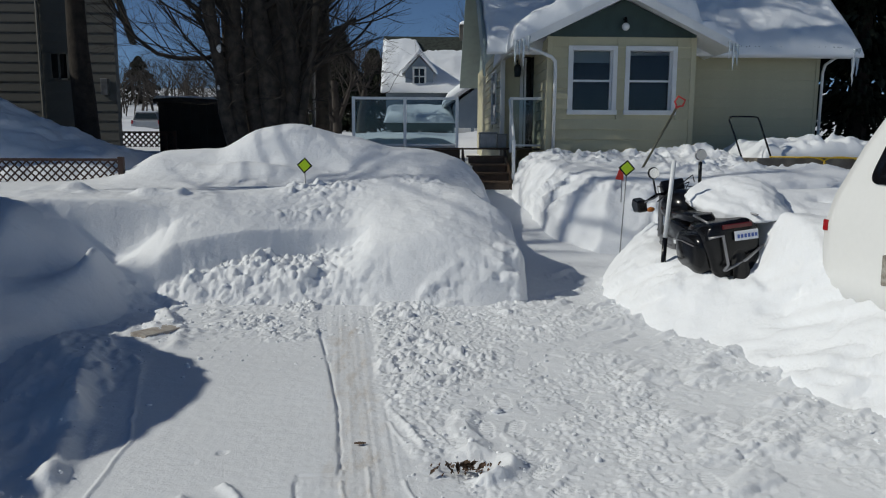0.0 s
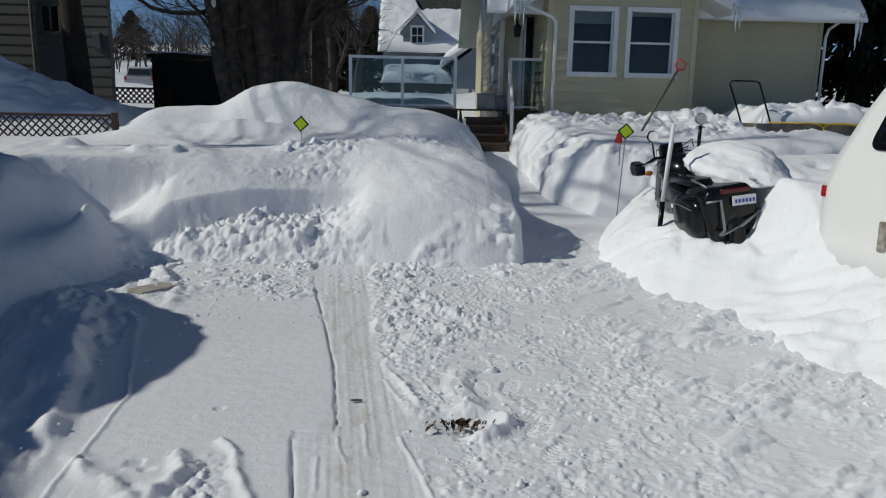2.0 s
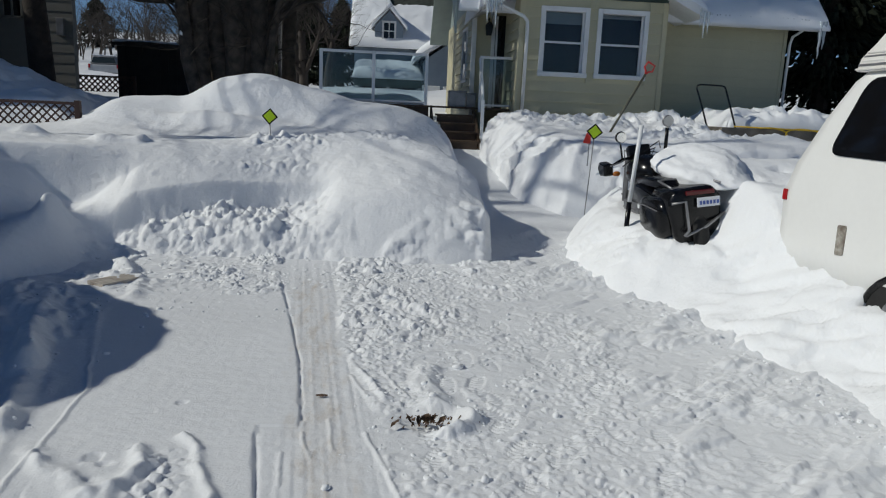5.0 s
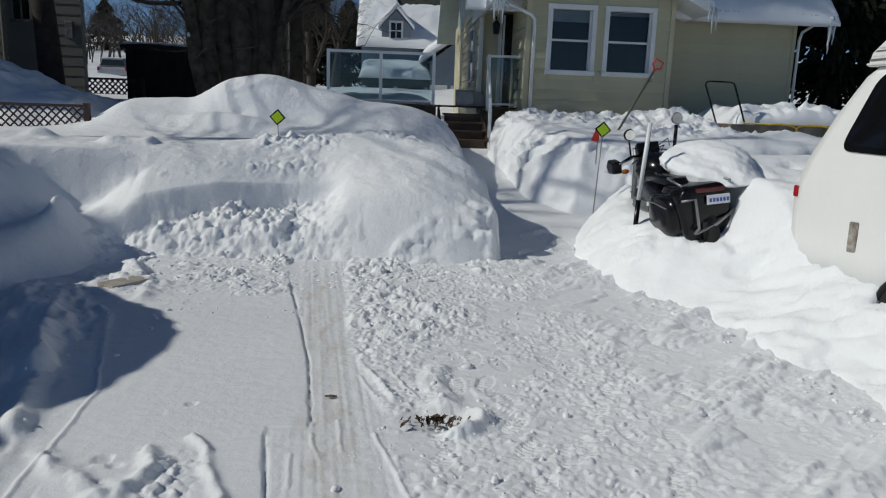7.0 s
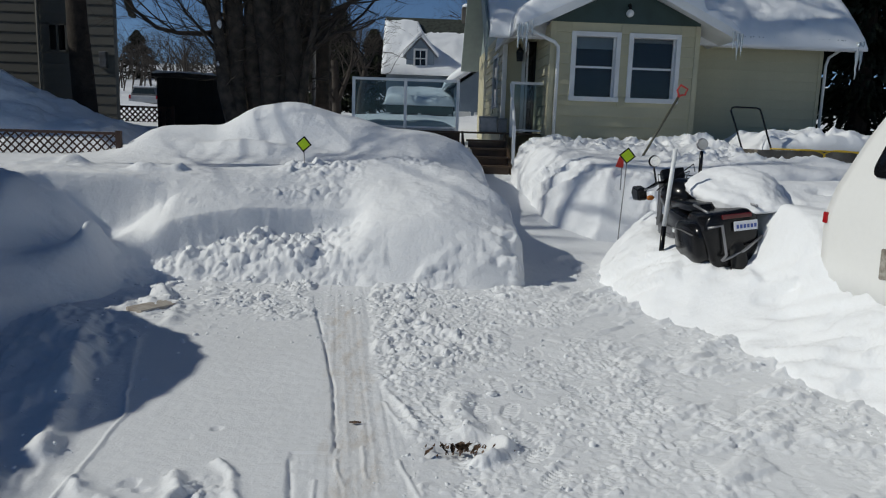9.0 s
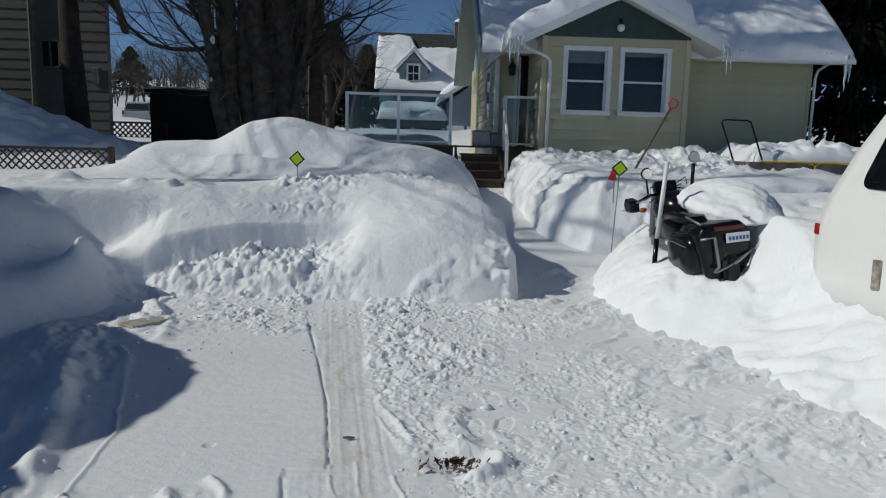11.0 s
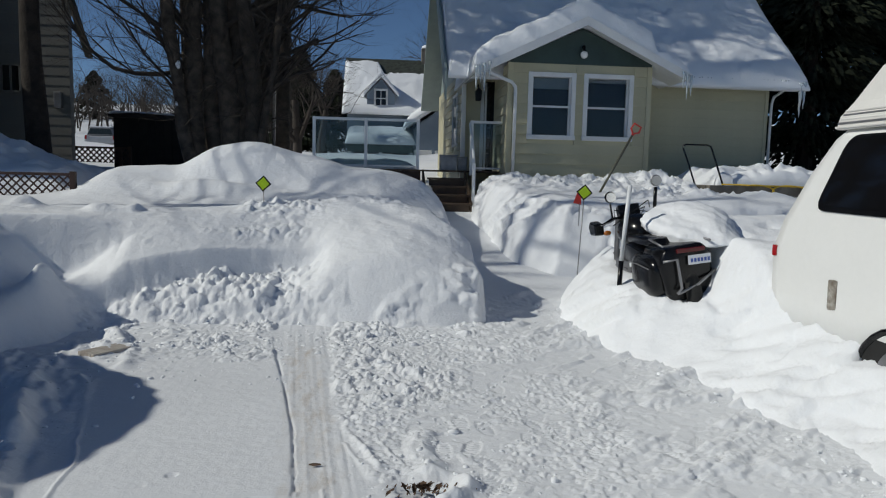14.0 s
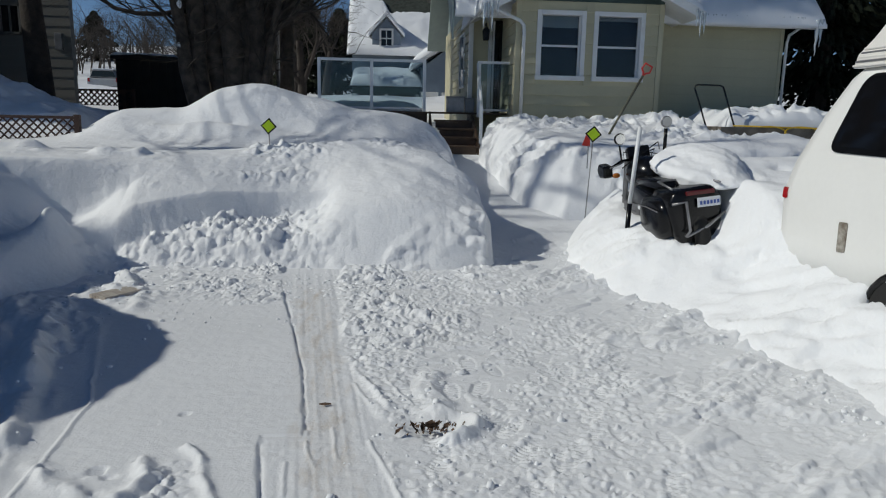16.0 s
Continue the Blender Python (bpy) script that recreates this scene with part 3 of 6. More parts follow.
def yard_shape(X, Y):
    b, top = base_z(X, Y), yard_top(X, Y)
    wob = 0.10 * (fbm(X, Y, 1.3, 3, 3) - 0.5) * 2
    # right part: a lumpy slope rising from its foot
    foot = smooth_interp(X, [-1.2, -0.6, 0.0, 0.4, 0.8, 1.05, 1.25], [7.1, 6.92, 6.72, 6.66, 6.82, 7.05, 7.40])
    v = Y - foot + wob
    zr = np.interp(v, [-0.2, 0, 0.10, 0.28, 0.55, 0.95, 1.4, 2.0, 2.6], [-0.12, 0, 0.20, 0.38, 0.52, 0.72, 0.94, 1.2, 1.6])
    # left part: rubble, a sheer cut face with a ragged lip, a smooth slope above
    lip = smooth_interp(X, [-3.4, -3.0, -2.6, -2.1, -1.4, -0.9, -0.4], [7.2, 7.36, 7.52, 7.70, 7.93, 8.08, 8.05]) + 0.04 * (fbm(X, Y * 0, 1.6, 2, 18) - 0.5)
    lip_z = smooth_interp(X, [-3.2, -2.9, -2.5, -2.0, -1.4, -1.0, -0.6], [0.36, 0.46, 0.60, 0.68, 0.70, 0.68, 0.62])
    front = smooth_interp(X, [-2.9, -2.5, -1.9, -0.9, -0.4, 0.2, 0.6, 1.0, 1.2], [6.95, 6.32, 6.22, 6.18, 6.22, 6.50, 6.55, 6.85, 7.2])
    heap_h = smooth_interp(X, [-2.8, -2.4, -1.6, -1.0, -0.5, 0.1, 1.0], [0.16, 0.26, 0.36, 0.33, 0.24, 0.14, 0.05])
    rub = smooth01((Y - front + wob * 0.8) / 1.25)
    chunks = 0.12 * lumps(X, Y, 3.2, 91) + 0.085 * lumps(X, Y, 6.5, 92) + 0.055 * lumps(X, Y, 12, 93) + 0.034 * lumps(X, Y, 23, 90)
    heap = heap_h * rub + chunks * smooth01((Y - front + wob * 0.8) / 0.55) * np.clip(heap_h / 0.22, 0.35, 1) - 0.03
    w = Y - lip
    above = lip_z + (top - lip_z) * (1 - (1 - np.clip(w / 1.0, 0, 1)) ** 1.7)
    crumble = np.exp(-((w - 0.22) / 0.12) ** 2) * smooth01((X + 2.6) / 0.3)
    above = above + crumble * smooth01((fbm(X, Y, 2.2, 2, 24) - 0.42) / 0.15) * (0.05 * lumps(X, Y, 8, 94) + 0.035 * lumps(X, Y, 17, 95))
    zl = np.where(w > 0, above, heap_h * rub + (lip_z - heap_h * rub) * smooth01((w + 0.16) / 0.16))
    zl = np.maximum(zl, np.where(w < 0.05, heap, -1))
    corner = smooth01((-2.72 - X) / 0.65)
    zl = zl * (1 - corner) + top * corner
    k = smooth01((-0.35 - X + 0.4 * (fbm(X, Y, 1.6, 2, 4) - 0.5)) / 0.8)
    z = zl * k + np.maximum(soft_min(zr, top, 0.10), heap) * (1 - k)
    # right end: a steep wall along the path
    u = 1.20 - X + 0.05 * (fbm(X, Y, 2.2, 3, 6) - 0.5) * 2
    step = np.interp(Y, [7.2, 8.2, 8.9, 9.6, 10.3, 11, 12.2, 13.4], [0.46, 0.74, 0.62, 0.34, 0.36, 0.52, 0.48, 0.30])
    wall = np.interp(u, [-0.1, 0, 0.05, 0.12, 1.0], [-1, 0, 0.72, 1.0, 1.0]) * step + 0.95 * np.maximum(u - 0.12, 0)
    z = soft_min(z, b + wall, 0.05)
    # left side bank: steep on the drive's side, with a pinnacle at its corner
    sx, _ = line_dist(X, Y, [(-2.72, 7.6), (-2.70, 6.90), (-3.02, 5.87), (-3.08, 4.2), (-3.0, -3.5)])
    sx = np.where(X < np.interp(Y, [-3.5, 4.2, 5.87, 6.9, 7.6], [-3.0, -3.08, -3.02, -2.70, -2.72]), sx, -sx) + wob * 0.6
    side = np.interp(sx, [-0.3, 0, 0.3, 0.8, 1.6], [-0.2, 0, 0.22, 0.50, 1.2]) + 0.08 * (fbm(X, Y, 2.5, 3, 19) - 0.5)
    side = side + gauss(X, Y, -3.12, 7.0, 0.09, 0.13, 0.26) + gauss(X, Y, -3.2, 6.75, 0.14, 0.35, 0.13, -12) - gauss(X, Y, -3.62, 6.9, 0.22, 0.35, 0.16)
    open_ = smooth01((Y - 6.75) / 0.8) * smooth01((X + 3.35) / 0.8)
    z = np.where(Y < 7.9, soft_min(z, side, 0.06) * (1 - open_) + z * open_, z)
    # far and outer edges die away
    z = soft_min(z, b + (15.45 - Y) * 1.3 - 0.03, 0.1)
    soft = smooth01((z - b - 0.1) / 0.3)
    z = z + soft * (0.04 * (fbm(X, Y, 0.9, 3, 8) - 0.5) + 0.012 * (fbm(X, Y, 6, 3, 9) - 0.5))
    # lumps pushed out of the low slope at the right, ripples elsewhere
    face = (1 - k) * np.exp(-((v - 0.28) / 0.30) ** 2) * smooth01((u - 0.06) / 0.1)
    q, r = X + 0.3 * Y, z * 1.3 + Y * 0.75
    few = smooth01((fbm(X, Y, 1.6, 2, 98) - 0.44) / 0.12)
    push = face * few * (0.13 * lumps(q, r, 2.6, 96) + 0.045 * lumps(q, r, 6.0, 97) + 0.020 * lumps(q, r, 13, 99))
    push = push + soft * (0.022 * (fbm(q, r, 2.2, 3, 43) - 0.5) + 0.010 * (fbm(q, r, 9, 3, 44) - 0.5))
    rough = k * smooth01((Y - front) / 0.2) * (w < -0.1) + face * few * 0.6
    push = push + 0.045 * rough * (fbm(q, r, 13, 3, 45, 0.6) - 0.5)
    return z, push, z > b - 0.05


xs, ys = axis_steps((-9.2, -4.6, 0.12), (-4.6, -3.2, 0.03), (-3.2, 1.5, 0.016)), axis_steps((-3.2, 1.5, 0.3), (1.5, 5.0, 0.06), (5.0, 6.2, 0.03), (6.2, 9.2, 0.016), (9.2, 13.0, 0.03), (13.0, 15.6, 0.1))
X, Y = np.meshgrid(xs, ys)
Zy, push_, keep_ = yard_shape(X, Y)
settled = np.clip(smooth01((-2.55 - X) / 0.3) * smooth01((Y - 5.2) / 0.3) + gauss(X, Y, -0.25, 7.3, 0.22, 0.35, 1.3), 0, 0.9)
for _ in range(5):                                       # wind-softened parts of the bank
    mean = Zy.copy()
    mean[1:-1, 1:-1] = (Zy[:-2, 1:-1] + Zy[2:, 1:-1] + Zy[1:-1, :-2] + Zy[1:-1, 2:]) / 4
    Zy += (mean - Zy) * settled
push_ = push_ * (1 - 0.8 * gauss(X, Y, -0.25, 7.3, 0.22, 0.35, 1.0))
sheet("snow_bank", xs, ys, Zy, keep_, SNOW, "deep white snow bank with a cut, crumbled face beside the drive", "snow bank", "", push_)


# bank between the path and the porch
def porch_top(X, Y):
    z = 1.17 + 0.105 * (Y - 10.0) + 0.05 * np.sin(X * 1.3)
    rough = smooth01((Y - 11.6) / 0.9) + smooth01((X - 3.6) / 0.8) * smooth01((Y - 10.4) / 0.5)
    z = z + np.clip(rough, 0, 1) * (0.42 * np.maximum(fbm(X, Y, 2.9, 5, 91, 0.62) - 0.43, 0) + 0.11 * (fbm(X, Y, 8, 4, 92, 0.6) - 0.5))
    z = z - 0.50 * smooth01((X - 5.5) / 0.6) * smooth01((Y - 10.6) / 0.8)
    return z + gauss(X, Y, 2.6, 10.4, 0.4, 0.4, 0.05)


PORCH_BANK = [(1.86, 13.6), (1.82, 12.5), (1.86, 11.2), (2.02, 10.2), (2.5, 9.55), (3.2, 9.45), (6.0, 9.6), (10.0, 10.0), (10.0, 15.4), (5.6, 15.4), (5.6, 14.25), (2.0, 14.25)]
bank("snow_bank", PORCH_BANK, 0.75, porch_top, axis_steps((1.5, 5.6, 0.03), (5.6, 10.2, 0.08)), axis_steps((9.1, 12.0, 0.03), (12.0, 15.5, 0.05)),
     "rounded snow bank in front of the yellow porch", ((0, 0.1, 0.3, 0.6, 1), (0, 0.30, 0.64, 0.91, 1)), 0.10, 13, detail=1.2, crumb=1.6)


# bank round the motorcycle and the van
def van_top(X, Y):
    z = 0.50 + 0.04 * (Y - 5.0) + 0.25 * smooth01((X - 4.5) / 1.5) + 0.12 * smooth01((X - 2.75) / 0.45) * smooth01((5.4 - Y) / 0.5)
    z = z + (0.50 + 0.12 * smooth01((Y - 6.3) / 0.4)) * smooth01((X - 2.94) / 0.28) * np.exp(-(np.clip(np.abs(Y - 6.25) - 0.65, 0, 9) / 0.36) ** 2)
    z = z + smooth01((Y - 7.4) / 1.2) * (0.40 - 0.22 * smooth01((X - 4.2) / 0.8)) * smooth01((X - 3.0) / 0.8) + 0.25 * smooth01((Y - 7.2) / 0.8) * np.maximum(fbm(X, Y, 2.4, 4, 95) - 0.45, 0)
    # wind ripple and a few old boot holes near the edge
    z = z - 0.06 * smooth01((fbm(X, Y, 3.1, 2, 97) - 0.62) / 0.16) * smooth01((6.8 - Y) / 0.4)
    return z


VAN_BANK = [(2.30, 8.30), (2.05, 7.50), (2.07, 6.90), (2.30, 5.90), (2.58, 4.90), (2.68, 3.90), (2.72, 2.0), (2.7, -3.0), (12.0, -3.0), (12.0, 10.6), (6.0, 9.9), (3.4, 9.4), (2.75, 9.0)]
bank("snow_bank", VAN_BANK, lambda X, Y: 1.15 - 0.65 * smooth01((Y - 5.2) / 1.8), van_top, axis_steps((1.8, 5.2, 0.024), (5.2, 12.2, 0.2)), axis_steps((-3.2, 2.4, 0.2), (2.4, 9.8, 0.024), (9.8, 11, 0.1)),
     "white snow bank around a parked motorcycle and van", ((0, 0.08, 0.3, 0.55, 0.8, 1), (0, 0.14, 0.50, 0.80, 0.95, 1)), 0.10, 23, wobble=0.17, crumb=1.0)


# neighbour's heap behind the fence
def heap_top(X, Y):
    return 1.25 + gauss(X, Y, -9.2, 14.5, 1.8, 1.3, 1.35) + 0.12 * fbm(X, Y, 2.0, 4, 33) + 0.10 * lumps(X, Y, 2.6, 34) + 0.05 * lumps(X, Y, 6, 36)


bank("snow_bank", [(-5.0, 12.4), (-5.3, 16.5), (-15.0, 17.0), (-15.0, 12.3)], 1.0, heap_top, axis_steps((-15.2, -4.8, 0.07)), axis_steps((12.0, 17.2, 0.07)),
     "tall heap of ploughed snow behind the lattice fence", lump=0.08, seed=43, detail=2.0)


def drift_top(X, Y):
    return base_z(X, Y) + 0.10 + 0.60 * fbm(X, Y, 0.25, 3, 55)


bank("snow_bank", [(-9.5, 26.0), (9.0, 22.0), (12.0, 30.0), (10, 34), (-30.0, 58.0), (-32.0, 45.0)], 2.0, drift_top, axis_steps((-33, 13, 0.4)), axis_steps((21, 59, 0.4)),
     "drifted snow across the back yards", lump=0.03, seed=63)


# ---------- crumbled snow ----------
def clods(name, spots, material, label, seed):
    """Broken lumps of snow, each an uneven little block. spots: x, y, size, lift."""
    rng = np.random.default_rng(seed)
    bm = bmesh.new()
    bmesh.ops.create_icosphere(bm, subdivisions=1, radius=1.0)
    co = np.array([v.co for v in bm.verts])
    fa = np.array([[v.index for v in f.verts] for f in bm.faces])
    bm.free()
    verts, faces = [], []
    for n, (x, y, s, z) in enumerate(spots):
        c = np.clip(co * (1 + rng.uniform(-0.35, 0.35, (len(co), 1))), -0.85, 0.85)
        c = c * rng.uniform(0.6, 1.2, 3) * (1, 1, 0.75) * s
        a = rng.uniform(0, 6.28)
        c = c @ np.array([[math.cos(a), -math.sin(a), 0], [math.sin(a), math.cos(a), 0], [0, 0, 1]])
        verts.append(c + (x, y, z + 0.05 * s))
        faces.append(fa + n * len(co))
    v, f = np.concatenate(verts), np.concatenate(faces)
    me = bpy.data.meshes.new(name)
    me.from_pydata(v.tolist(), [], f.tolist())
    me.polygons.foreach_set("use_smooth", [True] * len(f))
    me.materials.append(material)
    return tagged(new(name, me), label, "snow lumps", "", "stuff")


def settle(spots):
    """Rests lumps on the drive."""
    s = np.array(spots)
    s[:, 3] += base_z(s[:, 0], s[:, 1]) + drive_relief(s[:, 0], s[:, 1])
    return s.tolist()


rng = np.random.default_rng(5)
spots = []
for _ in range(1500):                                    # rubble over the heap at the foot of the front bank
    x = rng.uniform(-2.7, 1.05)
    foot = np.interp(x, [-2.9, -2.5, -1.9, -0.9, -0.4, 0.2, 0.6, 1.0, 1.2], [6.95, 6.32, 6.22, 6.18, 6.22, 6.50, 6.55, 6.85, 7.2])
    y = foot - 0.12 + abs(rng.normal(0, 0.55 if x < -0.4 else 0.25)) - 0.35 * rng.random() ** 4
    spots.append((x, y, 0.006 + 0.026 * rng.random() ** 2.5 + 0.05 * rng.random() ** 10))
spots = np.array(spots)
zs, _, _ = yard_shape(spots[:, 0], spots[:, 1])
zs = np.maximum(zs, drive_relief(spots[:, 0], spots[:, 1]))
spots = [(x, y, r, z - 0.45 * r) for (x, y, r), z in zip(spots, zs) if y < np.interp(x, [-2.7, -2.0, -1.2, -0.5, 0.3, 1.2], [7.2, 7.6, 7.6, 7.1, 6.9, 7.4])]
clods("snow_rubble", spots, SNOW_CLOD, "broken lumps of snow at the foot of the bank", 1)
spots = []
for _ in range(1500):                                    # trail of crumbs down the drive
    y = rng.uniform(2.6, 6.7)
    x = rng.normal(0.45 + 0.04 * (y - 4), 0.42)
    if x < -0.25 and y < 6.0:
        continue
    if fbm(np.array([x]), np.array([y]), 1.5, 3, 35)[0] < 0.44:
        continue
    spots.append((x, y, 0.003 + 0.009 * rng.random() ** 3 + 0.03 * rng.random() ** 18, -0.002))
for _ in range(420):                                     # crumbs spilled on the slab
    y = rng.uniform(4.9, 6.5)
    spots.append((rng.uniform(-2.2, -0.6), y, 0.003 + 0.012 * rng.random() ** 4, -0.001))
for _ in range(450):                                     # crumbs along the van bank and in the left shade
    y = rng.uniform(2.6, 8.2)
    e = np.interp(y, [2, 3.9, 4.9, 5.9, 6.9, 8.3], [2.65, 2.62, 2.5, 2.25, 2.02, 2.2])
    spots.append((e - abs(rng.normal(0, 0.16)), y, 0.005 + 0.022 * rng.random() ** 6, 0.0))
for _ in range(120):
    y = rng.uniform(2.6, 6.0)
    spots.append((rng.uniform(-2.6, -1.6), y, 0.005 + 0.025 * rng.random() ** 6, 0.0))
clods("snow_crumbs", settle(spots), SNOW_CLOD, "scattered crumbs of snow on the drive", 2)


# ---------- clapboards ----------
def boards(wall, x0, x1, z0, z1, y, row, material, holes=(), facing="y", proud=0.034):
    """Lapped boards as single pieces on a wall plane; holes: (x0, x1, z0, z1). facing y: along x, outward is -y; facing x: along y, outward is -x."""
    cache = {}
    n = int(math.ceil((z1 - z0) / row))
    for i in range(n):
        a, b = z0 + i * row, min(z0 + (i + 1) * row, z1)
        cuts = [(h[0], h[1]) for h in holes if h[2] < b - 0.02 and h[3] > a + 0.02]
        runs, s = [], x0
        for c0, c1 in sorted(cuts):
            if c0 > s:
                runs.append((s, c0))
            s = max(s, c1)
        if s < x1:
            runs.append((s, x1))
        for r0, r1 in runs:
            key = (round(r1 - r0, 3), round(b - a, 3))
            if key not in cache:
                L, h = key
                pts = [(0, 0), (-proud, 0), (-proud, 0.012), (-0.004, h), (0, h)]
                if facing == "y":
                    bm = prism(pts, "x", 0, L)
                else:
                    bm = prism([(p, q) for p, q in pts], "y", 0, L)
                me = bpy.data.meshes.new("board")
                bm.to_mesh(me)
                bm.free()
                me.materials.append(material)
                cache[key] = me
            ob = new("board", cache[key])
            ob.parent = wall
            ob.location = (r0, y, a) if facing == "y" else (y, r0, a)


def window_unit(house, x0, x1, z0, z1, y, blind=0.0):
    """White double-hung window in a front wall; the wall's face is at y."""
    t = 0.09
    w = part("window", boxed(x0 + t, x1 - t, y + 0.10, y + 0.11, z0 + t, z1 - t), PANE, house, "white double-hung window", shadow=False)
    bm = bmesh.new()
    box(bm, x0, x0 + t, y - 0.035, y + 0.12, z0, z1, 0.006)
    box(bm, x1 - t, x1, y - 0.035, y + 0.12, z0, z1, 0.006)
    box(bm, x0 + t, x1 - t, y - 0.033, y + 0.12, z1 - t, z1, 0.006)
    part("window_frame", bm, WHITE, w)
    part("window_sill", boxed(x0 - 0.01, x1 + 0.01, y - 0.07, y + 0.12, z0, z0 + t, 0.008), WHITE, w)
    zm = z0 + (z1 - z0) * 0.50
    part("meeting_rail", boxed(x0 + t, x1 - t, y + 0.06, y + 0.099, zm - 0.02, zm + 0.02, 0.005), WHITE, w)
    for a, b in ((z0 + t, zm - 0.02), (zm + 0.02, z1 - t)):
        for q in (x0 + t, x1 - t - 0.03):
            part("sash_stile", boxed(q, q + 0.03, y + 0.062, y + 0.099, a, b), WHITE, w)
    if blind:
        part("blind", boxed(x0 + t, x1 - t, y + 0.16, y + 0.17, z1 - t - blind, z1 - t), BLIND, w)
    return w


# ---------- yellow house ----------
house = thing("house", (0, 0, 0), "pale yellow clapboard house with snow-laden roof", "house")
PF = 14.3                                                # porch front
wall = part("wall", bmesh.new(), SIDING, house, "yellow clapboard porch front")
bm = bmesh.new()
W1, W2 = (3.02, 4.00, 2.28, 3.62), (4.16, 5.20, 2.28, 3.62)
for x0, x1, z0, z1 in ((2.70, W1[0], 0.6, 3.79), (W1[1], W2[0], 0.6, 3.79), (W2[1], 5.55, 0.6, 3.79), (W1[0], W1[1], 0.6, W1[2]), (W2[0], W2[1], 0.6, W2[2]), (W1[0], W1[1], W1[3], 3.79), (W2[0], W2[1], W2[3], 3.79)):
    box(bm, x0, x1, PF, PF + 0.12, z0, z1)
bm.to_mesh(wall.data)
bm.free()
boards(wall, 2.70, 5.47, 0.79, 3.79, PF, 0.20, SIDING, (W1, W2))
part("corner_trim", boxed(5.475, 5.575, PF - 0.028, PF + 0.10, 0.6, 3.79, 0.004), SIDING, house)
part("corner_trim", boxed(2.60, 2.70, PF - 0.040, PF + 0.12, 0.6, 3.79, 0.004), SIDING, house)
side = part("wall", boxed(5.45, 5.57, PF + 0.12, 15.5, 0.6, 3.79), SIDING, house)
side = part("wall", boxed(2.64, 2.76, PF + 0.12, 16.2, 0.6, 3.79), SIDING, house)
boards(side, PF + 0.12, 15.75, 0.79, 3.79, 2.64, 0.20, SIDING, (), "x")
window_unit(house, *W1, PF, 0.22)
window_unit(house, *W2, PF, 0.0)
# room back, floor and ceiling coloured near black in place of indoor shade
part("room", prism([(2.9, 0.8), (5.4, 0.8), (5.4, 3.75), (2.9, 3.75)], "y", 15.30, 15.40), UNLIT_BLACK, house)
part("room_floor", boxed(2.9, 5.4, 14.45, 15.3, 1.6, 1.7), UNLIT_BLACK, house)
part("room_ceiling", boxed(2.87, 5.44, 14.43, 15.3, 3.72, 3.78), UNLIT_BLACK, house)
# gable board and lamp
part("gable_board", prism([(2.64, 3.79), (5.56, 3.79), (5.56, 3.84), (4.10, 4.50), (2.64, 3.84)], "y", PF - 0.03, PF + 0.1), GREEN, house, "dark green gable panel")
lamp = part("porch_lamp", ball((4.11, PF - 0.12, 3.97), 0.075, sub=3), OPAL, house, "white globe lamp on the gable", smooth=True)
part("lamp_arm", tube([(4.11, PF - 0.03, 4.13), (4.11, PF - 0.09, 4.14), (4.11, PF - 0.12, 4.04)], 0.03), BLACK, lamp)


def gable_slab(y0, y1, xm, zm, dx, drop, t, lift=0.0):
    """Two roof slopes about a ridge along y, as one folded slab."""
    z = zm + lift
    return prism([(xm - dx, z - drop), (xm, z), (xm + dx, z - drop), (xm + dx, z - drop - t), (xm, z - t), (xm - dx, z - drop - t)], "y", y0, y1)


part("porch_roof", gable_slab(PF - 0.42, 17.2, 4.06, 4.63, 2.16, 1.03, 0.08), WHITE, house, "white soffit and roof deck")
bm = gable_slab(PF - 0.46, PF - 0.42, 4.06, 4.65, 2.18, 1.04, 0.17)
part("bargeboard", bm, WHITE, house, "white gable fascia board")


def snow_cover(name, x0, x1, y0, y1, under, thick, nx, ny, parent, label, seed, round_w=0.25, mask=None, rough=0.05):
    """A blanket of snow over a surface under(x, y), rounded at its edge, with a skirt down to the surface."""
    xs, ys = np.linspace(x0, x1, nx), np.linspace(y0, y1, ny)
    X, Y = np.meshgrid(xs, ys)
    e = np.minimum(np.minimum(X - x0, x1 - X), np.minimum(Y - y0, y1 - Y))
    if mask is not None:
        e = np.minimum(e, mask(X, Y))
    t = np.clip(e / round_w, 0, 1)
    h = (thick(X, Y) if callable(thick) else thick) * np.sqrt(np.clip(1 - (1 - t) ** 2, 0, 1)) * (0.85 + 0.5 * (fbm(X, Y, 0.9, 3, seed) - 0.5)) + rough * (fbm(X, Y, 4, 4, seed + 2) - 0.5) * smooth01(t * 2)
    top, bot = under(X, Y) + np.where(e < -0.02, -0.06, np.maximum(h, 0.0)), under(X, Y) - 0.075
    n = nx * ny
    idx = np.arange(n).reshape(ny, nx)
    q = np.stack([idx[:-1, :-1], idx[:-1, 1:], idx[1:, 1:], idx[1:, :-1]], -1).reshape(-1, 4)
    v = np.concatenate([np.stack([X, Y, top], -1).reshape(-1, 3), np.stack([X, Y, bot], -1).reshape(-1, 3)])
    f = q.tolist() + (q[:, ::-1] + n).tolist()
    ring = list(idx[0, :]) + list(idx[1:, -1]) + list(idx[-1, -2::-1]) + list(idx[-2:0:-1, 0])
    f += [(ring[i], ring[i] + n, ring[(i + 1) % len(ring)] + n, ring[(i + 1) % len(ring)]) for i in range(len(ring))]
    return raw(name, v.tolist(), [tuple(int(i) for i in a) for a in f], SNOW_ROOF, parent, label)


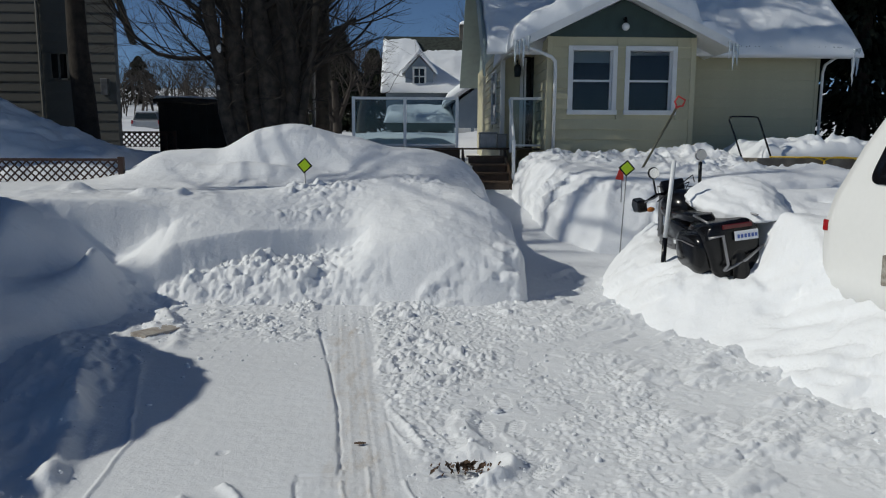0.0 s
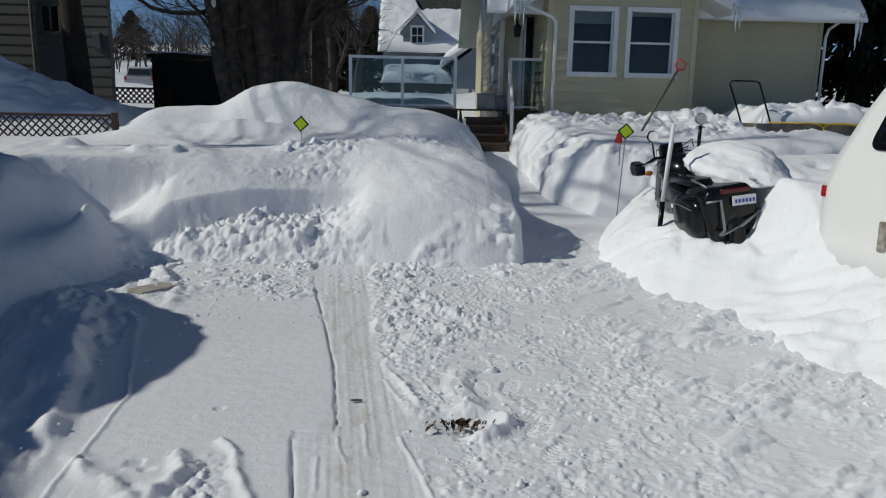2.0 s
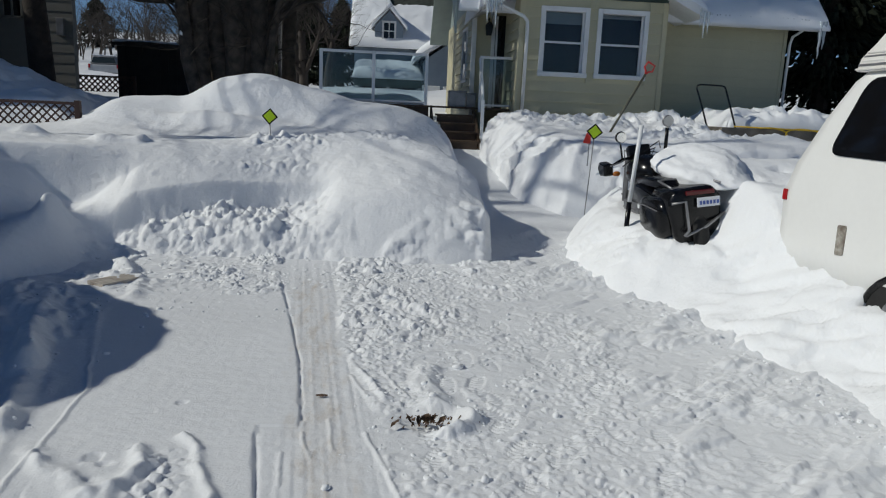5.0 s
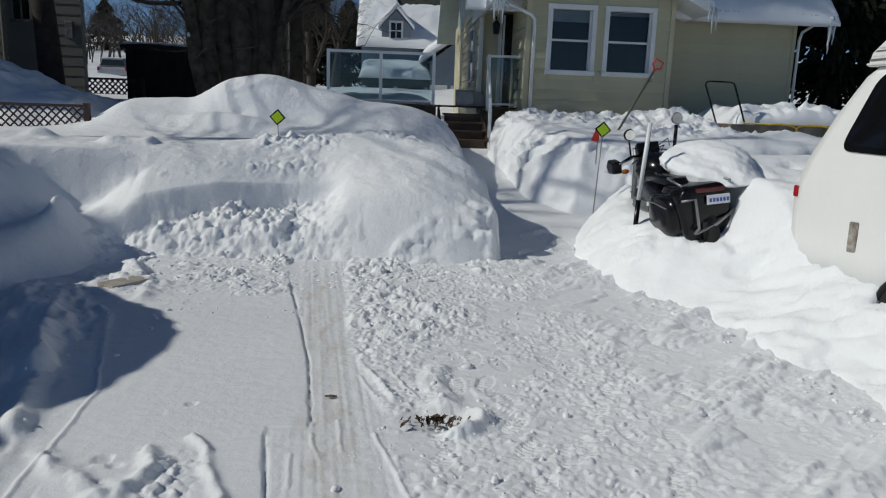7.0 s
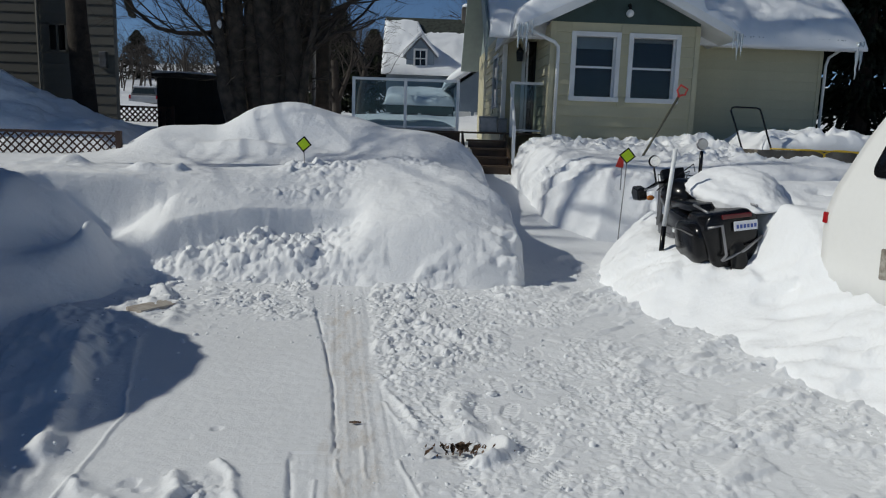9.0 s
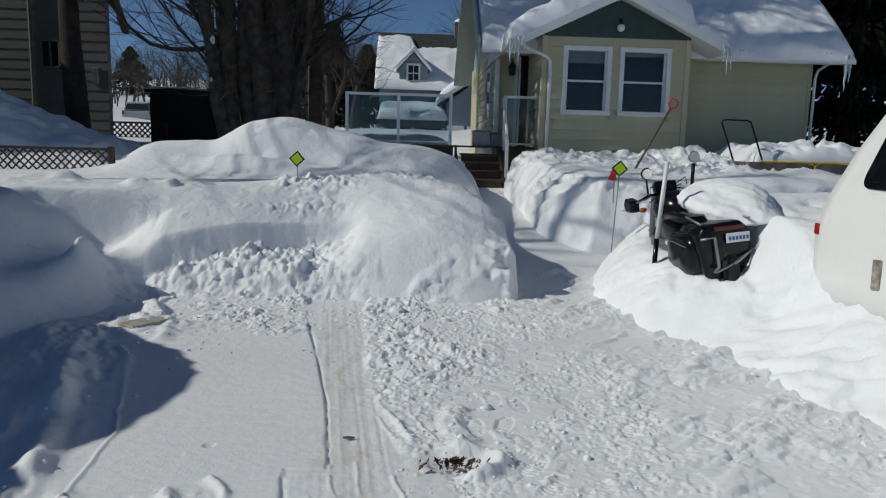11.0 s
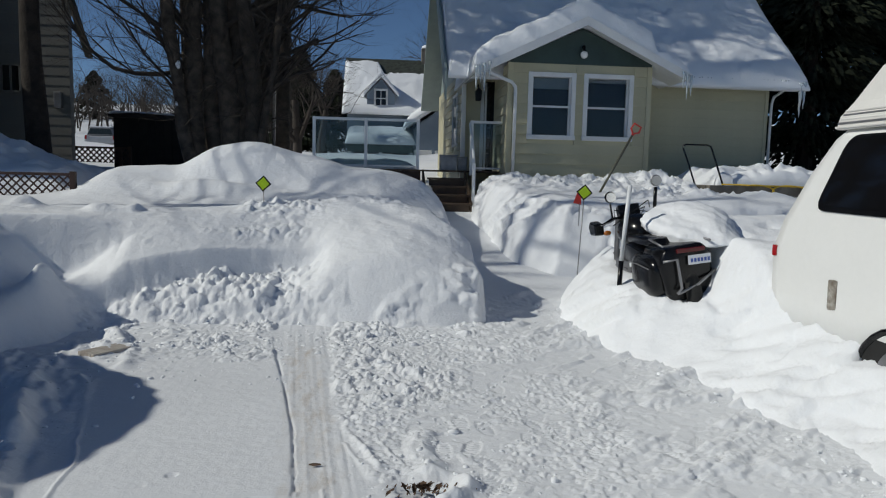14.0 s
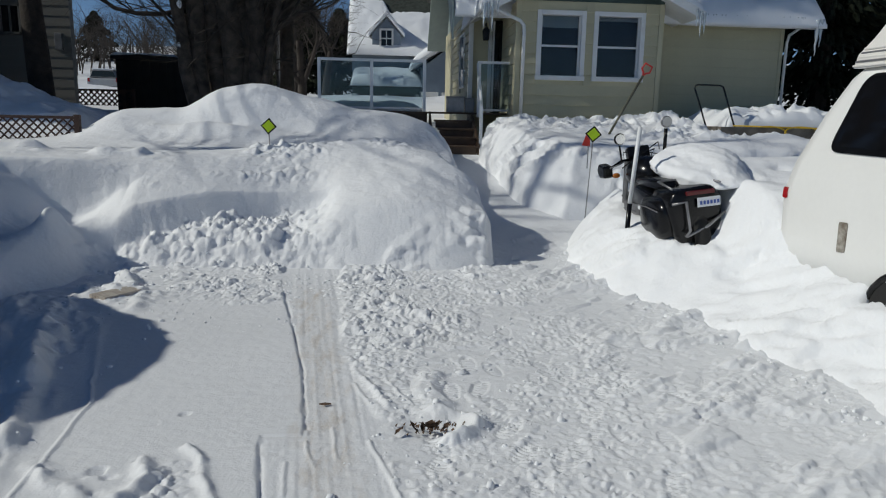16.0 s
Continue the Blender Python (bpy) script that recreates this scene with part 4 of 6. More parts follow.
snow_cover("roof_snow", 1.86, 6.22, PF - 0.41, 17.4, lambda X, Y: 4.65 - np.sqrt((X - 4.06) ** 2 + 0.02) * 0.477 + 0.0 * Y, lambda X, Y: 0.50 - 0.30 * smooth01((X - 5.42) / 0.10) - 0.12 * smooth01((2.5 - X) / 0.5), 200, 90, house, "thick rounded snow on the porch roof", 4, 0.16, None, 0.16)

# main body: recessed wall, roof, left side
MW = 15.5
wall = part("wall", boxed(5.57, 8.76, MW, MW + 0.15, 0.6, 3.72), SIDING, house, "shaded yellow clapboard wall")
boards(wall, 5.575, 8.70, 0.90, 3.70, MW, 0.20, SIDING, (), "y", 0.024)
part("corner_trim", boxed(8.70, 8.78, MW - 0.03, MW + 0.1, 0.6, 3.72, 0.004), SIDING, house)
part("wall", boxed(8.61, 8.76, MW + 0.15, 22.5, 0.6, 3.72), SIDING, house)
wall = part("wall", boxed(1.93, 2.08, 16.2, 22.4, 0.6, 3.9), SIDING, house, "sunlit yellow clapboard end wall")
boards(wall, 16.2, 19.9, 1.55, 3.75, 1.93, 0.18, SIDING, ((17.0, 17.9, 2.2, 3.45),), "x")
part("corner_trim", boxed(1.90, 2.0, 16.12, 16.2, 0.6, 3.75, 0.004), WHITE, house)
part("side_window", boxed(1.90, 1.925, 17.05, 17.85, 2.25, 3.40), PANE, house)
bm = bmesh.new()
for a in ((17.0, 17.05, 2.2, 3.45), (17.85, 17.9, 2.2, 3.45), (17.05, 17.85, 2.2, 2.25), (17.05, 17.85, 3.40, 3.45)):
    box(bm, 1.88, 1.95, *a)
part("side_window_frame", bm, WHITE, house)
part("wall", boxed(2.08, 2.74, 16.2, 16.35, 0.6, 3.79), SIDING, house, "yellow wall of the entry recess")
door = part("door", boxed(2.42, 2.735, 16.13, 16.19, 1.62, 3.62, 0.006), GLASSD, house, "dark glazed storm door with white stiles")
for q in (2.425, 2.685):
    part("stile", boxed(q, q + 0.045, 16.115, 16.128, 1.64, 3.60), WHITE, door)
part("door_handle", tube([(2.47, 16.10, 2.60), (2.47, 16.06, 2.60), (2.53, 16.06, 2.60)], 0.012), STEEL, door)
part("door_trim", boxed(2.34, 2.41, 16.12, 16.2, 1.62, 3.70), WHITE, house)
lan = part("lantern", prism([(2.20, 3.18), (2.32, 3.18), (2.34, 3.40), (2.26, 3.48), (2.18, 3.40)], "y", 15.98, 16.10, 0.01), BLACK, house, "black wall lantern")
part("bracket", tube([(2.26, 16.19, 3.52), (2.26, 16.08, 3.55), (2.26, 16.04, 3.47)], 0.012), BLACK, lan)

RIDGE_Y, RIDGE_Z, EAVE_Y, EAVE_Z = 19.3, 7.60, 15.05, 3.70
slope = (RIDGE_Z - EAVE_Z) / (RIDGE_Y - EAVE_Y)
pts = [(EAVE_Y, EAVE_Z), (RIDGE_Y, RIDGE_Z), (2 * RIDGE_Y - EAVE_Y, EAVE_Z), (2 * RIDGE_Y - EAVE_Y, EAVE_Z - 0.14), (RIDGE_Y, RIDGE_Z - 0.14), (EAVE_Y, EAVE_Z - 0.14)]
part("roof", prism(pts, "x", 1.44, 9.25), SAGE, house, "main roof deck with grey-green fascia")
part("gable_wall", prism([(16.2, 3.6), (22.4, 3.6), (RIDGE_Y, 7.35)], "x", 1.95, 2.05), SAGE, house)
bm = prism([(EAVE_Y - 0.10, EAVE_Z - 0.62), (RIDGE_Y, RIDGE_Z - 0.42), (RIDGE_Y, RIDGE_Z + 0.05), (EAVE_Y - 0.10, EAVE_Z + 0.02)], "x", 1.40, 1.44)
part("bargeboard", bm, SAGE, house, "grey-green gable fascia")
part("eave_fascia", boxed(6.2, 9.27, EAVE_Y - 0.04, EAVE_Y, EAVE_Z - 0.19, EAVE_Z + 0.02, 0.004), WHITE, house)
snow_cover("roof_snow", 1.46, 9.40, EAVE_Y - 0.12, RIDGE_Y + 1.5, lambda X, Y: RIDGE_Z - np.abs(Y - RIDGE_Y) * slope + 0.005, 0.30, 160, 120, house,
           "wind-streaked snow on the main roof", 8, 0.30, None, 0.12)
gut = part("gutter", tube([(2.00, PF - 0.40, 3.60), (2.66, PF - 0.14, 3.38), (2.74, PF - 0.10, 3.30), (2.75, PF - 0.10, 3.15), (2.74, PF - 0.10, 1.5)], 0.035, 8), WHITE, house, "white downspout", True)
part("downspout", tube([(8.95, EAVE_Y + 0.02, 3.58), (8.84, MW - 0.12, 3.42), (8.82, MW - 0.08, 3.25), (8.82, MW - 0.08, 1.2)], 0.03, 8), WHITE, house, "", True)


def icicle(x, y, z, length, r, seed):
    rr = random.Random(seed)
    n = 7
    pts = [(x + rr.uniform(-0.006, 0.006), y + rr.uniform(-0.006, 0.006), z - length * i / n) for i in range(n + 1)]
    return tube(pts, [r * (1 - i / (n + 0.3)) ** 0.8 * rr.uniform(0.85, 1.15) + 0.002 for i in range(n + 1)], 7)


rr = random.Random(4)
for x, y, z, L, r in [(1.90, PF - 0.48, 3.64, 0.45, 0.035), (1.98, PF - 0.48, 3.66, 0.36, 0.028), (2.06, PF - 0.48, 3.68, 0.55, 0.03), (2.16, PF - 0.48, 3.72, 0.3, 0.025), (6.04, PF - 0.48, 3.66, 0.34, 0.022),
                      (6.12, PF - 0.48, 3.62, 0.50, 0.028), (6.20, PF - 0.48, 3.60, 0.4, 0.03), (9.20, EAVE_Y - 0.08, 3.70, 0.75, 0.05), (9.29, EAVE_Y - 0.08, 3.72, 0.58, 0.045), (9.25, EAVE_Y - 0.03, 3.70, 0.5, 0.03)]:
    part("icicle", icicle(x, y, z, L, r, int(x * 100)), ICE, house, "", True)
for i in range(26):
    x = rr.uniform(6.3, 9.1)
    part("icicle", icicle(x, EAVE_Y - 0.07, 3.74, rr.uniform(0.04, 0.14), 0.014, i), ICE, house, "", True)

# ---------- deck, steps and railings ----------
deck = thing("deck", (0, 0, 0), "brown stained wooden deck in front of the entry", "deck")
for i in range(12):
    part("plank", boxed(-1.35, 2.70, 14.92 + i * 0.145, 15.055 + i * 0.145, 1.58, 1.615, 0.004), WOOD, deck)
part("skirt", boxed(-1.35, 0.93, 14.98, 15.02, 0.7, 1.578), WOOD, deck)
snow_cover("deck_snow", -1.25, 0.85, 15.15, 16.6, lambda X, Y: 1.617 + 0 * X, 0.24, 50, 36, deck, "rounded snow lying on the deck", 65, 0.6)
steps = thing("porch_steps", (0, 0, 0), "brown wooden steps swept clear of snow", "steps")
for i in range(4):
    z = 0.81 + (i + 1) * 0.162
    y = 13.72 + i * 0.29
    x0 = 1.24 - 0.06 * i
    part("tread", boxed(x0, 1.84, y - 0.03, y + 0.30, z - 0.04, z, 0.006), WOOD, steps)
    part("riser", boxed(x0 + 0.02, 1.82, y, y + 0.025, z - 0.162, z - 0.041), WOOD, steps)
for x in (0.98, 1.86):
    part("stringer", prism([(13.70, 0.75), (14.95, 1.42), (14.95, 1.62), (13.70, 0.98)], "x", x - 0.02, x + 0.02), WOOD, steps)


def railing(name, spans, zb, zt, y, label, posts=True):
    r = thing(name, (0, 0, 0), label, "railing")
    xs = sorted({a for s in spans for a in s})
    for x in xs:
        part("post", boxed(x - 0.032, x + 0.032, y - 0.032, y + 0.032, zb - 0.1, zt, 0.006), ALU, r)
    for a, b in spans:
        part("top_rail", boxed(a + 0.034, b - 0.034, y - 0.03, y + 0.03, zt - 0.055, zt - 0.002, 0.008), ALU, r)
        part("bottom_rail", boxed(a + 0.034, b - 0.034, y - 0.022, y + 0.022, zb + 0.03, zb + 0.07, 0.006), ALU, r)
        part("pane", boxed(a + 0.036, b - 0.036, y - 0.004, y + 0.004, zb + 0.072, zt - 0.057), RAILGLASS, r, "", False, False)
    return r


railing("glass_railing", [(-1.29, -0.22), (-0.22, 0.87)], 1.62, 2.66, 15.08, "white aluminium deck railing with glass panes")
g = railing("glass_gate", [(1.99, 2.76)], 1.62, 2.66, 14.93, "white framed glass railing beside the steps")
hr = thing("stair_handrail", (1.90, 13.8, 0.8), "white metal stair handrail beside the steps", "handrail")
part("post", boxed(-0.03, 0.03, -0.03, 0.03, 0, 0.95, 0.005), ALU, hr)
part("rail", tube([(0, 0, 0.93), (0.02, 0.3, 1.18), (0.05, 1.1, 1.80)], 0.028), ALU, hr)
for (x, y, w, d, h, l) in ((1.55, 15.4, 0.36, 0.3, 0.30, "grey plastic storage box on the deck"), (1.86, 15.5, 0.2, 0.25, 0.27, "small grey box on the deck")):
    b = thing("storage_box", (x, y, 1.617), l, "box")
    part("body", boxed(-w / 2, w / 2, -d / 2, d / 2, 0, h, 0.01), STEEL, b)
    part("lid", boxed(-w / 2 - 0.01, w / 2 + 0.01, -d / 2 - 0.01, d / 2 + 0.01, h, h + 0.03, 0.008), STEEL, b)

# ---------- tools in the snow ----------
sh = thing("snow_shovel", (3.64, 11.6, 1.12), "snow shovel with red D-grip stuck in the bank", "shovel")
part("shaft", tube([(-0.12, 0, -0.23), (0.60, 0, 1.13)], 0.02), mat("olive_shaft", (0.10, 0.095, 0.06), 0.5), sh, "", True)
ax = Vector((0.60, 0, 1.13)).normalized()
sd_ = ax.cross(Vector((0, 1, 0)))
o = Vector((0.60, 0, 1.13))
part("grip", tube([o, o + ax * 0.05 + sd_ * 0.02, o + ax * 0.09 + sd_ * 0.075, o + ax * 0.19 + sd_ * 0.065, o + ax * 0.19 - sd_ * 0.065, o + ax * 0.09 - sd_ * 0.075, o + ax * 0.05 - sd_ * 0.02, o], 0.016, 8), RED, sh, "red plastic D-grip", True)
part("blade", boxed(-0.34, 0.10, -0.02, 0.02, -0.62, -0.23, 0.01), RED, sh)
sc = thing("snow_scoop", (5.75, 12.6, 1.0), "snow scoop with a black tubular loop handle", "snow scoop")
part("handle", tube([(0.19, -0.25, -0.1), (-0.06, 0.05, 0.9), (-0.13, 0.1, 1.12), (-0.11, 0.11, 1.17), (-0.06, 0.11, 1.185), (0.34, 0.11, 1.18), (0.40, 0.11, 1.16), (0.43, 0.1, 1.09), (0.72, -0.25, -0.1)], 0.016, 8), BLACK, sc, "", True)
part("pan", prism([(-0.25, -0.1), (-0.95, -0.16), (-0.95, -0.14), (-0.27, -0.05)], "x", 0.1, 0.8), BLACK, sc)


def marker(x, y, z0, z1, tilt, label):
    m = thing("driveway_marker", (x, y, z0), label, "driveway marker", "driveway markers")
    h = z1 - z0
    part("pole", tube([(-tilt * 0.3, 0, -0.4), (tilt, 0, h - 0.06)], 0.007), STEEL, m, "", True)
    s = 0.098
    R = Matrix.Translation((tilt, -0.012, h)) @ Euler((0, radians(4), radians(-6))).to_matrix().to_4x4()
    bm = prism([(-s, 0), (0, -s), (s, 0), (0, s)], "y", 0, 0.008)
    bm.transform(R)
    pl = part("panel", bm, BLACK, m, "black-edged diamond panel")
    q = s - 0.022
    bm = prism([(-q, 0), (0, -q), (q, 0), (0, q)], "y", -0.005, -0.001)
    bm.transform(R)
    part("reflector", bm, LIME, pl, "lime yellow reflective diamond")
    return m


marker(-1.352, 8.8, 1.10, 1.374, -0.006, "lime diamond driveway marker in the front bank")
marker(2.44, 8.3, 0.50, 1.364, 0.04, "tall lime diamond driveway marker on a steel rod")
rf = thing("red_flag_marker", (2.86, 9.7, 1.16), "small red plastic marker in the snow", "marker")
part("panel", prism([(-0.11, 0.02), (0.0, 0.0), (0.0, 0.14), (-0.06, 0.16)], "y", 0, 0.01), RED, rf)
part("stem", tube([(-0.02, 0.005, -0.3), (-0.02, 0.005, 0.02)], 0.008), STEEL, rf)

st = thing("marker_stake", (2.40, 6.7, 0.58), "white stake with a black lower end in the snow", "stake")
part("sleeve", tube([(-0.01, 0, -0.35), (0.004, 0, 0.16)], 0.024, 10), BLACK, st, "black lower sleeve", True)
part("rod", tube([(0.004, 0, 0.16), (0.055, 0, 0.90)], 0.021, 10), ALU, st, "", True)

# raised bed edge with hose
bed = thing("timber_planter", (0, 0, 0), "weathered grey timber planter buried in snow", "planter")
for i in range(3):
    part("timber", boxed(6.05, 10.0, 12.45, 12.6, 0.90 + i * 0.185, 1.08 + i * 0.185, 0.008), GREYWOOD, bed)
for i in range(3):
    part("timber", boxed(6.05, 6.2, 12.602, 15.0, 0.90 + i * 0.185, 1.08 + i * 0.185, 0.008), GREYWOOD, bed)
hose = thing("garden_hose", (0, 0, 0), "yellow hose lying over the timber edge", "hose")
pts = []
for i in range(60):
    a = i / 59
    pts.append((6.75 + a * 1.5 + 0.22 * math.sin(a * 9), 12.43 - 0.02 * math.sin(a * 20), 1.40 + 0.07 * math.sin(a * 11 + 1)))
part("hose_line", tube(pts, 0.014, 6), YELLOW, hose, "", True)
part("hose_line", tube([(6.3, 12.5, 1.47), (7.2, 12.44, 1.46), (8.6, 12.44, 1.45)], 0.014, 6), YELLOW, hose, "", True)
snow_cover("snow_mound", 6.25, 10.4, 12.62, 14.6, lambda X, Y: 1.40 + 0 * X, 0.42, 90, 50, None, "lumpy snow heaped in the planter", 14, 0.5, None, 0.35)
tagged(bpy.data.objects["snow_mound"], "", "snow heap")


# ---------- van ----------
van = thing("van", (0, 0, 0), "white high-top camper van half buried in snow", "van")
VX, VR, VF = 3.20, 5.43, 0.2                              # side, rear and front


def van_body():
    """Loft of rounded sections along the length; the rear leans in towards the roof."""
    secs, verts, faces = 26, [], []
    prof = [(0.0, 0.42), (-0.02, 0.70), (-0.03, 1.02), (0.0, 1.25), (0.06, 1.60), (0.11, 1.86), (0.17, 1.95), (0.40, 1.99)]
    full = [(VX + a, z) for a, z in prof] + [(VX + 1.95 - a, z) for a, z in prof[::-1]]
    n = len(full)
    for i in range(secs):
        s = i / (secs - 1)
        y = VR - (VR - VF) * s ** 1.35
        for x, z in full:
            lean = 0.62 * max(0.0, (z - 1.05) / 0.95) ** 1.4       # rear slant
            inset = 0.16 * max(0.0, 1 - s * 22) ** 2
            yy = y - lean * max(0.0, 1 - (VR - y) / 1.2)
            verts.append((x + inset * (1 if x < VX + 1 else -1), yy, z))
    for i in range(secs - 1):
        for k in range(n - 1):
            a = i * n + k
            faces.append((a, a + n, a + n + 1, a + 1))
        faces.append((i * n + n - 1, i * n + n + n - 1, i * n + n, i * n))
    faces.append(tuple(range(n)))
    faces.append(tuple(range((secs - 1) * n, secs * n))[::-1])
    return verts, faces


v, f = van_body()
body = raw("body", v, f, VAN, van, "white painted body")


def side_x(z):
    return float(np.interp(z, [0.42, 0.70, 1.02, 1.25, 1.60, 1.86], [0, -0.02, -0.03, 0, 0.06, 0.11])) + VX


def rounded(pts_y, pts_z, r, n=5):
    """Rounded quadrilateral outline in y, z."""
    c = [Vector((a, b)) for a, b in zip(pts_y, pts_z)]
    out = []
    for i in range(4):
        p, a, b = c[i], (c[i - 1] - c[i]).normalized(), (c[(i + 1) % 4] - c[i]).normalized()
        for k in range(n + 1):
            t = k / n
            out.append(p + a * r * (1 - t) ** 2 + b * r * t ** 2)
    return out


def side_panel(outline, off, thick, material, name, parent, label=""):
    """A plate that follows the van's side."""
    bm = bmesh.new()
    a = [bm.verts.new((side_x(p.y) - off, p.x, p.y)) for p in outline]
    b = [bm.verts.new((side_x(p.y) - off + thick, p.x, p.y)) for p in outline]
    bm.faces.new(a)
    for i in range(len(a)):
        bm.faces.new((a[i], b[i], b[(i + 1) % len(a)], a[(i + 1) % len(a)]))
    bmesh.ops.recalc_face_normals(bm, faces=bm.faces)
    return part(name, bm, material, parent, label)


win = side_panel(rounded((4.93, 4.73, 3.70, 3.70), (1.345, 1.885, 1.885, 1.335), 0.12), 0.012, 0.03, BLACK, "window", van, "dark tinted side window with rubber seal")
side_panel(rounded((4.89, 4.70, 3.74, 3.74), (1.385, 1.85, 1.85, 1.375), 0.10), 0.018, 0.02, GLASSD, "pane", win)
side_panel(rounded((3.55, 3.55, 2.4, 2.4), (1.335, 1.885, 1.885, 1.33), 0.12), 0.012, 0.03, GLASSD, "window", van)
side_panel(rounded((5.365, 5.365, 5.31, 5.31), (0.965, 1.05, 1.05, 0.965), 0.012), 0.008, 0.03, LENS, "side_marker", van, "red side marker lamp")
side_panel(rounded((4.65, 4.645, 4.55, 4.56), (0.66, 0.875, 0.88, 0.67), 0.02), 0.006, 0.01, RUST, "worn_patch", van, "bare worn patch in the paint")
wh = part("wheel", tube([(VX - 0.01, 3.92, 0.33), (VX + 0.22, 3.92, 0.33)], 0.36, 28), RUBBER, van, "black tyre in its arch")
part("rim", tube([(VX - 0.02, 3.92, 0.33), (VX + 0.05, 3.92, 0.33)], 0.21, 24), STEEL, wh)
part("wheel_arch", torus(0.42, 0.025, pose(VX - 0.005, 3.92, 0.24, 0, 90, 0)), BLACK, van)
# ribbed fibreglass high top
pts = [(VX + 0.11, 1.93), (VX + 0.11, 2.02), (VX + 0.16, 2.12), (VX + 0.22, 2.35), (VX + 0.40, 2.55), (VX + 0.97, 2.62), (VX + 1.54, 2.55), (VX + 1.72, 2.35), (VX + 1.80, 2.1), (VX + 1.84, 1.93)]
bm = prism(pts, "y", 0.8, 4.90)
for q in bm.verts:
    if q.co.y > 4:
        q.co.y -= 0.55 * max(0, (q.co.z - 1.95) / 0.7) ** 1.2
top = part("high_top", bm, FIBRE, van, "ribbed white fibreglass high top")
for i in range(5):
    z = 1.945 + i * 0.028
    part("rib", tube([(VX + 0.105 + 0.004 * i, 4.90 - 0.02 * i, z), (VX + 0.105 + 0.004 * i, 1.0, z)], 0.008, 6), STEEL if i % 2 else FIBRE, top)
snow_cover("van_roof_snow", VX + 0.16, VX + 1.8, 0.8, 4.72, lambda X, Y: 2.20 + 0.40 * smooth01((np.minimum(X - VX - 0.16, VX + 1.8 - X)) / 0.3) - 0.25 * smooth01((Y - 4.35) / 0.37), 0.26, 60, 120, van, "crusted snow on the van's roof", 19, 0.22)

# ---------- motorcycle ----------
moto = thing("motorcycle", (2.82, 6.12, 0.58), "black touring motorcycle buried in snow, leaning", "motorcycle", rz=0.0)
moto.matrix_world = moto.matrix_world @ pose(0, 0, 0, 0, -8, 0)
# local axes: +y towards the front wheel, x to the right
tail = prism([(-0.20, -0.06), (-0.14, -0.12), (0.15, -0.10), (0.23, 0.06), (0.24, 0.30), (0.15, 0.40), (-0.20, 0.37), (-0.26, 0.24)], "y", -0.06, 0.42, 0.04)
box_ = part("tail_case", tail, BLACK, moto, "glossy black tail case", True)
part("tail_light", boxed(-0.10, 0.16, -0.085, -0.05, 0.325, 0.365, 0.008), mat("dark_red_lens", (0.10, 0.008, 0.010), 0.2), box_, "dark red tail light bar")
plate = part("number_plate", boxed(-0.01, 0.20, -0.100, -0.092, 0.215, 0.30, 0.004), PLATE, moto, "white number plate with blue bars")
bm = bmesh.new()
for i in range(6):
    box(bm, 0.012 + i * 0.031, 0.033 + i * 0.031, -0.103, -0.101, 0.237, 0.270)
part("plate_bars", bm, BLUEINK, plate)
part("wheel", torus(0.25, 0.07, pose(0.03, 0.16, -0.10, 0, 90, 0), 28, 12), RUBBER, moto, "rear tyre", True)
part("guard_bar", tube([(-0.24, -0.10, 0.27), (-0.12, -0.12, 0.28), (-0.10, -0.13, 0.02), (-0.14, -0.12, -0.03)], 0.013, 8), STEEL, moto, "", True)
part("guard_bar", tube([(-0.12, -0.11, -0.03), (0.06, -0.12, 0.04), (0.26, -0.05, 0.14)], 0.013, 8), STEEL, moto, "", True)
part("exhaust", tube([(0.22, -0.05, -0.05), (0.20, 0.5, -0.10)], [0.045, 0.05], 14), STEEL, moto, "", True)
part("seat", prism([(0.25, 0.34), (0.95, 0.30), (1.05, 0.36), (1.0, 0.42), (0.30, 0.44)], "x", -0.16, 0.16, 0.03), BLACK, moto, "", True)
part("side_cover", prism([(0.35, 0.0), (0.95, -0.05), (1.15, 0.22), (0.95, 0.34), (0.40, 0.28)], "x", -0.20, 0.20, 0.03), BLACK, moto, "black side cover with a pale badge", True)
bm = bmesh.new()
box(bm, -0.212, -0.204, 0.80, 0.86, 0.10, 0.15)
part("badge", bm, ALU, moto)
part("fuel_tank", ball((0, 1.18, 0.42), 0.25, sub=3, squash=(0.75, 1.2, 0.75)), BLACK, moto, "", True)
part("engine", boxed(-0.22, 0.22, 0.85, 1.30, -0.25, 0.15, 0.04), STEEL, moto)
part("fork", tube([(-0.1, 1.42, 0.55), (-0.1, 1.66, -0.1)], 0.03), STEEL, moto)
part("fork", tube([(0.1, 1.42, 0.55), (0.1, 1.66, -0.1)], 0.03), STEEL, moto)
part("front_wheel", torus(0.28, 0.06, pose(0, 1.72, -0.18, 0, 90, 0), 28, 10), RUBBER, moto, "", True)
part("handlebar", tube([(-0.42, 1.12, 0.50), (-0.20, 1.30, 0.56), (0, 1.36, 0.56), (0.20, 1.30, 0.56), (0.42, 1.12, 0.50)], 0.014), BLACK, moto, "", True)
